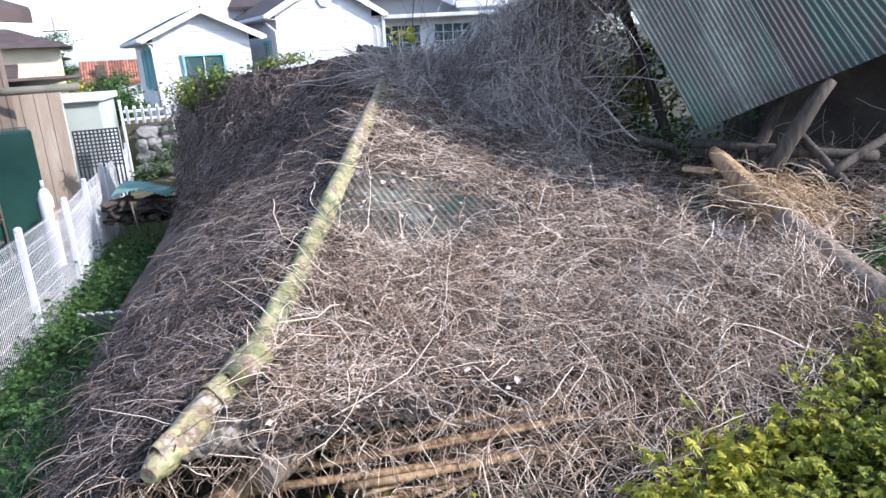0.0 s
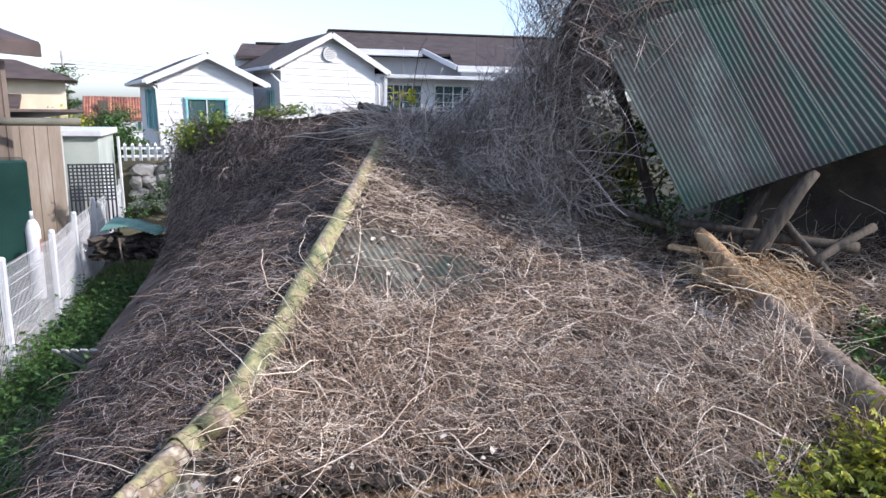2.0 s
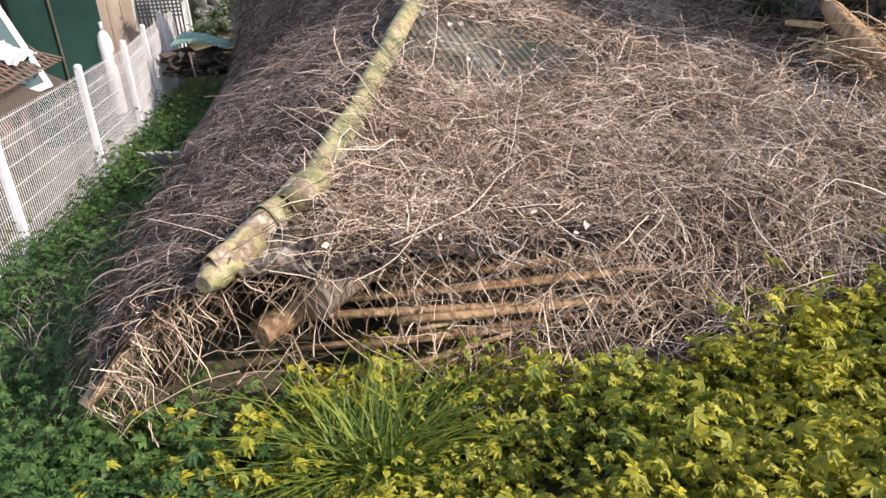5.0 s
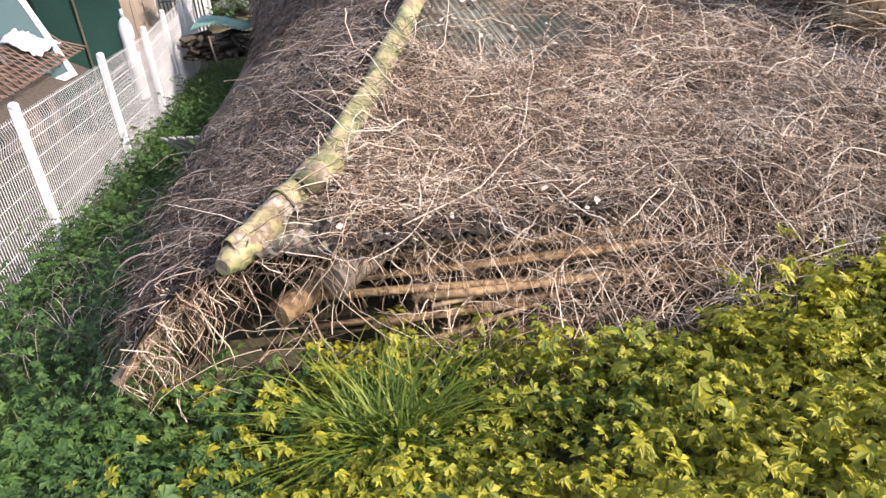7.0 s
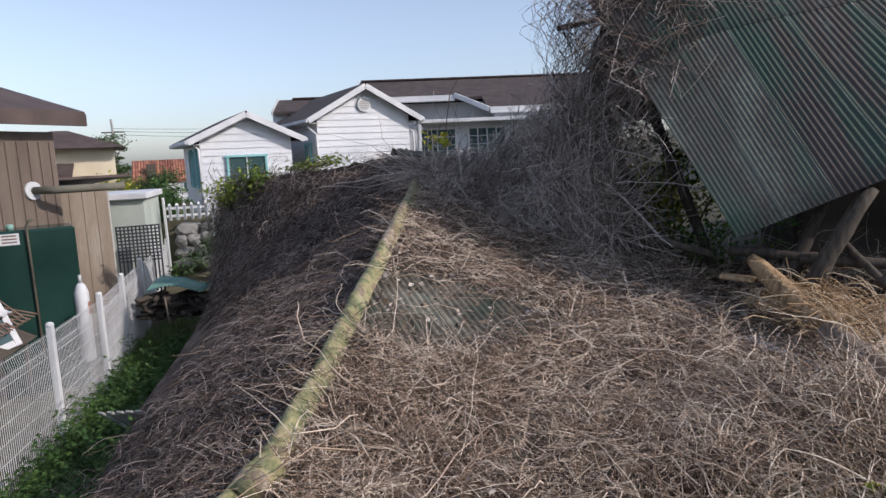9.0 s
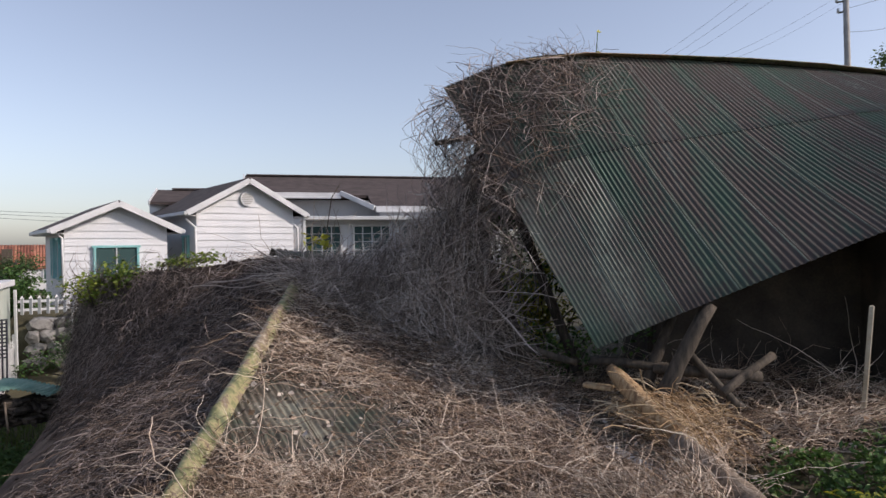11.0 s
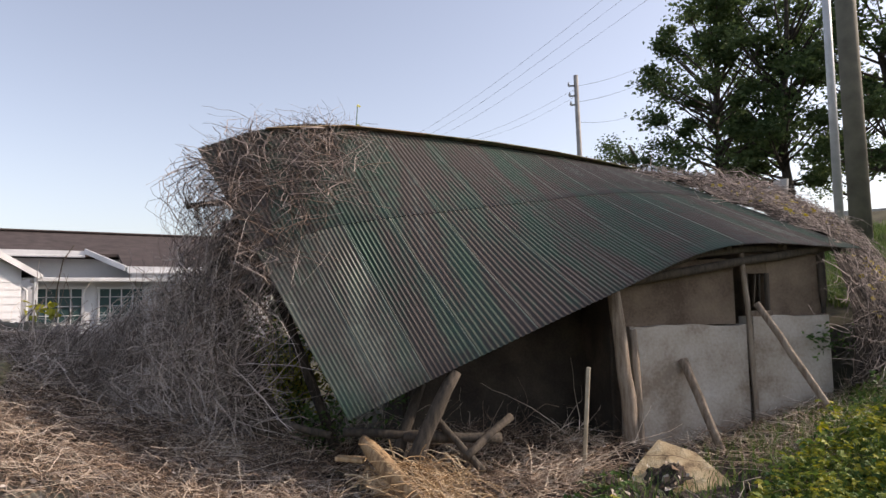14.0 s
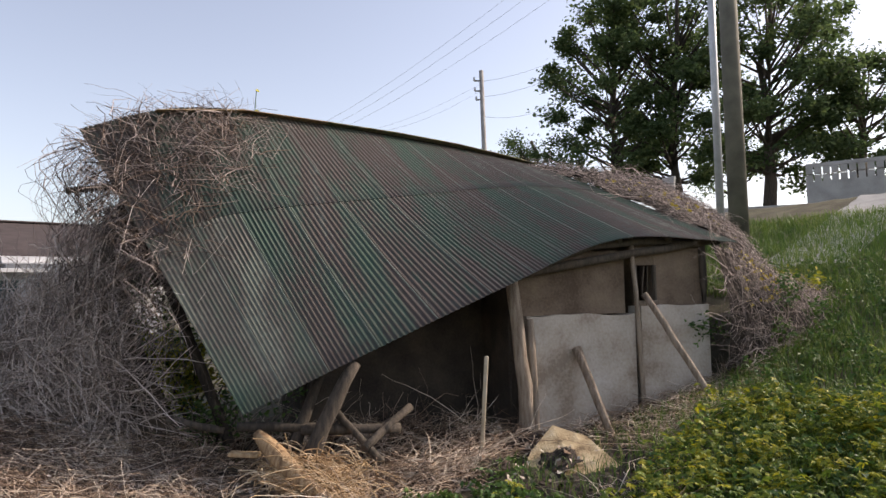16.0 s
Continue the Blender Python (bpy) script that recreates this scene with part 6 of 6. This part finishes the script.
shrub("shrub", (3.6, 10.9, 2.5), (0.6, 0.5, 0.6), 2600, 0.09, M_LEAF_Y, "bright green undergrowth behind the broken roof", 3, 20, (3.6, 10.8, 1.0))
shrub("shrub", (3.0, 11.0, 3.2), (0.8, 0.4, 0.6), 2600, 0.1, M_LEAF_G, "dark green growth under the broken roof", 11, 20, (3.0, 11.0, 1.0))
shrub("shrub", (3.2, 8.9, 2.0), (0.4, 0.4, 0.25), 900, 0.08, M_LEAF_G, "green undergrowth below the roof's corner", 4, 14, (3.2, 8.8, 1.0))
shrub("hedge", (-8.6, 21.5, 2.3), (0.6, 0.6, 0.5), 2600, 0.14, M_LEAF_G, "dense green shrub beside the white house", 5, 20, (-8.6, 21.5, 0.3))
shrub("hedge", (-10.5, 22.5, 2.2), (0.8, 0.6, 0.5), 2200, 0.14, M_LEAF_G, "green shrub behind the pale shed", 6, 20, (-10.5, 22.5, 0.0))
shrub("hedge", (-9.6, 20.5, 2.75), (0.4, 0.4, 0.25), 800, 0.12, M_LEAF_Y, "yellow-green bush above the shed roof", 7, 14, (-9.6, 20.5, 0.0))
shrub("shrub", (-6.3, 18.6, 0.9), (0.5, 0.5, 0.4), 1500, 0.09, M_LEAF_G, "green weeds growing on the stone bank", 8, 16, (-6.3, 18.8, 0.1))


def far_side(u, v):
    a = np.stack([-2.6 - 2.1 * u, 13.4 + 1.1 * u, 3.1 - 0.1 * u], 1)
    b = np.stack([-4.3 - 0.6 * u, 13.0 + 1.6 * u, 0.6 + 0 * u], 1)
    return a + (b - a) * v[:, None]


bundle("vine_curtain", [tangle(far_side, 3200, 0.55, 0.0046, 8, 0.12, heading=(1.5, 0.8), side=(-0.5, -1, 0.3))], M_VINE_DARK, "curtain of dark dry vines on the roof's far end")


shrub("shrub", (10.7, 5.05, 3.0), (0.8, 0.25, 0.5), 2200, 0.08, M_LEAF_G, "green leafy growth at the foot of the vine bank", 9, 18, (10.9, 5.1, 2.4))
shrub("shrub", (12.6, 5.9, 3.6), (0.7, 0.4, 0.35), 1500, 0.08, M_LEAF_Y, "yellow-green bush on the vine bank", 10, 18, (12.6, 5.9, 2.9))


# bank of vines and yellow flowers past the house's right end
def bank(u, v):
    a = curve_fn((0, 9.9, 9.65, 6.05), (0.5, 11.9, 8.4, 5.75), (1.0, 14.0, 7.7, 4.9))(u)
    b = curve_fn((0, 9.75, 5.6, 4.35), (0.45, 10.6, 5.6, 4.1), (1.0, 13.0, 6.2, 3.3))(u)
    p = a + (b - a) * v[:, None]
    p[:, 2] += 0.12 * np.sin(np.pi * v) + 0.08 * wavy(2 * p[:, 0], 2 * p[:, 1], 6.0)
    return p


def bank_side(u, v):
    a = curve_fn((0, 9.42, 5.36, 4.15), (0.3, 10.4, 5.55, 4.05), (1.0, 13.0, 6.2, 3.35))(u)
    b = curve_fn((0, 9.38, 5.28, 2.05), (0.3, 10.4, 4.9, 2.4), (1.0, 13.4, 5.2, 3.3))(u)
    p = a + (b - a) * v[:, None]
    p[:, 1] -= 0.2 * np.sin(np.pi * v)
    return p


litter("vine_litter", bank, lambda u, v: u > -1, 70, 40, "matted litter over the house's end")
litter("vine_litter", bank_side, lambda u, v: u > -1, 50, 40, "matted litter beside the house's end")
bundle("dry_vines", [tangle(bank, 4200, 0.4, 0.0038, 8, 0.08), tangle(bank_side, 2000, 0.45, 0.0042, 8, 0.1, side=(0, -1, 0.3))], M_VINE_DARK, "bank of dry vines burying the house's far end")
n = 260
u, v = RNG.random(n) * 0.9 + 0.1, RNG.random(n)
c = np.concatenate([bank(u[:120], v[:120] * 0.5 + 0.3), bank_side(u[120:], v[120:] * 0.5)]) + np.array([0, -0.05, 0.08])
stuff("yellow_flowers", leaves("yellow_flowers", c, 0.08, M_YELLOW, 0.4, 0.9), "small yellow blossoms in the vine bank", "flowers")
loose("white_bag", pole([(11.35, 5.75, 2.98), (11.37, 5.73, 3.08), (11.38, 5.73, 3.2)], [0.09, 0.1, 0.03], 8, 0.4, 3), M_WHITE, "scrap of white plastic caught in the bank", "litter")
loose("grave_board", beam((12.5, 8.1, 5.25), (12.58, 8.1, 5.85), 0.3, 0.06), M_CONC, "pale leaning board above the vine bank", "board")


# ---- poles, wires, trees beyond ----
pl = thing("utility_pole", "weathered wooden power pole with insulators", "utility pole", at=(30.3, 34, 4))
part("shaft", pole([(30.3, 33.6, 4.0), (30.09, 33.72, 18.66)], [0.2, 0.15], 10), M_POLE, pl)
for z, w in ((17.9, 0.55), (17.2, 0.5), (16.6, 0.4)):
    part("insulator_arm", beam((30.15 - w, 33.9, z), (30.1, 33.7, z + 0.05), 0.09, 0.09), M_DRAB, pl)
    part("insulator", pole([(30.15 - w, 33.9, z), (30.15 - w, 33.9, z + 0.25)], 0.07, 8), M_WHITE, pl)
for a, b in (((32.86, 61.99, 21.5), (21.39, 21.31, 17.3)), ((33.65, 61.56, 21.2), (22.0, 20.69, 17.2)), ((34.97, 60.83, 21.2), (22.72, 19.91, 17.0)), ((37.04, 59.59, 20.8), (30.0, 33.8, 17.7)), ((38.57, 58.6, 20.8), (30.0, 33.8, 17.2)), ((30.0, 33.8, 17.9), (36.9, 31.0, 20.8)), ((30.0, 33.8, 16.8), (36.87, 31.06, 19.6)), ((30.0, 33.8, 15.5), (35.5, 32.6, 16.75))):
    w = thing("overhead_wire", "thin dark overhead power wire", "wire", group="overhead wires", at=a)
    a, b = np.array(a), np.array(b)
    t = np.linspace(0, 1, 14)
    part("cable", strands("cable", (a + (b - a) * t[:, None] - np.array([0, 0, 1.0]) * (1.6 * t * (1 - t))[:, None])[None], 0.013, M_BLACK), None, w)
pg = thing("steel_pole", "tall pale grey steel pole", "pole", at=(19.55, 10.9, 4.8))
part("shaft", pole([(19.55, 10.9, 4.4), (19.6, 10.9, 17.0)], [0.125, 0.1], 14), M_STEEL, pg)
pd2 = thing("utility_pole", "thick drab wooden pole beside a steel one", "utility pole", at=(17.9, 9.45, 4.5))
part("shaft", pole([(17.9, 9.45, 4.2), (17.86, 9.45, 16.0)], [0.26, 0.22], 14, 0.08), M_DRAB, pd2)


def tree(base, height, crown_z, radius, count, size, label, seed, lean=(0, 0), clumps=46, squash=0.8):
    """A tapered trunk, forked limbs and a crown of leaf clumps with gaps."""
    rg = np.random.default_rng(seed)
    ob = thing("tree", label, "tree", at=base)
    b = Vector(base)
    top = b + Vector((lean[0], lean[1], height * 0.92))
    tr = [b.lerp(top, k / 6) + Vector((rg.normal() * 0.12, rg.normal() * 0.12, 0)) * (k > 0) for k in range(7)]
    part("trunk", pole(tr, [0.3 * (1 - 0.13 * k) for k in range(7)], 9, 0.2, seed), M_WOOD_DARK, ob)
    bm = bmesh.new()
    cs = []
    for k in range(clumps):
        t = rg.uniform(0.12, 0.97)
        z = crown_z + (height - crown_z) * t
        width = radius * math.sqrt(max(0.2, 1 - ((t - 0.45) / 0.62) ** 2))
        az, r = rg.uniform(0, 6.28), width * math.sqrt(rg.uniform(0.12, 1.0))
        c = b + Vector((lean[0] * t + r * math.cos(az), lean[1] * t + r * math.sin(az), z))
        cs.append(c)
        f = min(0.95, max(0.2, (z - 0.25 * (z - crown_z) - 0.4) / (height * 0.92)))
        s = b.lerp(top, f)
        pole([s, s.lerp(c, 0.5) + Vector((0, 0, -0.12)), c], [0.075, 0.045, 0.02], 5, 0, k, bm)
    part("limb", bm, M_WOOD_DARK, ob)
    cs = np.array(cs)
    w = rg.uniform(0.5, 1.3, len(cs))
    pick = rg.integers(0, len(cs), count)
    q = cs[pick] + rg.normal(0, 0.36, (count, 3)) * w[pick][:, None] * np.array([1.15, 1.15, squash * 0.85])
    part("crown", leaves("crown", q, rg.uniform(size * 0.6, size * 1.3, count), M_PINE, 0.35, 0.6, rg), None, ob)
    return ob


tree((26.4, 20.2, 6.0), 12.6, 0.6, 3.5, 19000, 0.22, "tall dark broadleaf tree with a ragged crown", 1, (0.4, -0.2), 75)
tree((27.5, 17.8, 6.2), 12.0, 0.8, 3.4, 15000, 0.22, "tall dark tree standing among others", 2, (0.2, -0.6), 60)
tree((29.6, 14.3, 6.3), 11.6, 1.2, 3.5, 15000, 0.22, "tall dark tree with bare lower trunk", 3, (0.3, -0.4), 60)
tree((33.5, 12.0, 6.3), 7.4, 1.2, 3.2, 14000, 0.22, "low spreading tree behind the block wall", 4, (0, -0.5), 44, 0.6)
tree((24.4, 23.3, 5.9), 5.6, 0.6, 1.8, 5000, 0.16, "small dark bushy tree at the field edge", 5, (0, 0), 30)
tree((35.0, 18.3, 6.0), 8.0, 2.2, 2.6, 6000, 0.18, "distant tree seen under the crowns", 6, (0, 0), 36)
tree((-28.2, 59.2, 0.3), 6.0, 1.5, 1.5, 3500, 0.2, "distant pine with layered branches", 7, (0.3, 0), 26, 0.4)
tree((-20.6, 50.5, 0.0), 3.0, 0.5, 1.6, 3000, 0.2, "distant round green tree by the red roof", 8, (0, 0), 26)
tree((42.0, 4.0, 6.2), 8.0, 1.5, 3.5, 7000, 0.2, "tree at the top of the slope", 9, (0, 0), 44)

bw = thing("block_wall", "grey block wall with a pierced top course", "wall", at=(30, 10, 5))
a, b = Vector((27.9, 11.9, 0)), Vector((31.0, 3.0, 0))
part("lower_wall", beam(a + Vector((0, 0, 6.75)), b + Vector((0, 0, 6.75)), 0.2, 1.7, 0.0), M_CONC, bw)
part("coping", beam(a + Vector((0, 0, 8.25)), b + Vector((0, 0, 8.25)), 0.22, 0.14, 0.0), M_CONC, bw)
for k in range(32):
    p, q = a.lerp(b, k / 32), a.lerp(b, (k + 0.82) / 32)
    for z in (7.73, 8.04):
        part("pierced_block", beam(p + Vector((0, 0, z)), q + Vector((0, 0, z)), 0.2, 0.27, 0.0), M_CONC, bw)
low = part("low_wall", beam((22.5, 15.2, 6.1), (27.9, 11.9, 6.4), 0.2, 0.7, 0.02), M_CONC, None)
tagged(low, "low weathered concrete wall along the field", "wall")


def road_fn(u, v):
    x = 15.0 + 12.0 * u
    y = 6.6 + 0.9 * u + 1.8 * (v - 0.5)
    return np.stack([x, y, gz(x, y) + 0.05], 1)


tagged(part("road", patch("road", road_fn, 60, 8, M_CONC), None, None), "pale concrete farm track crossing the slope", "road", kind="structure")
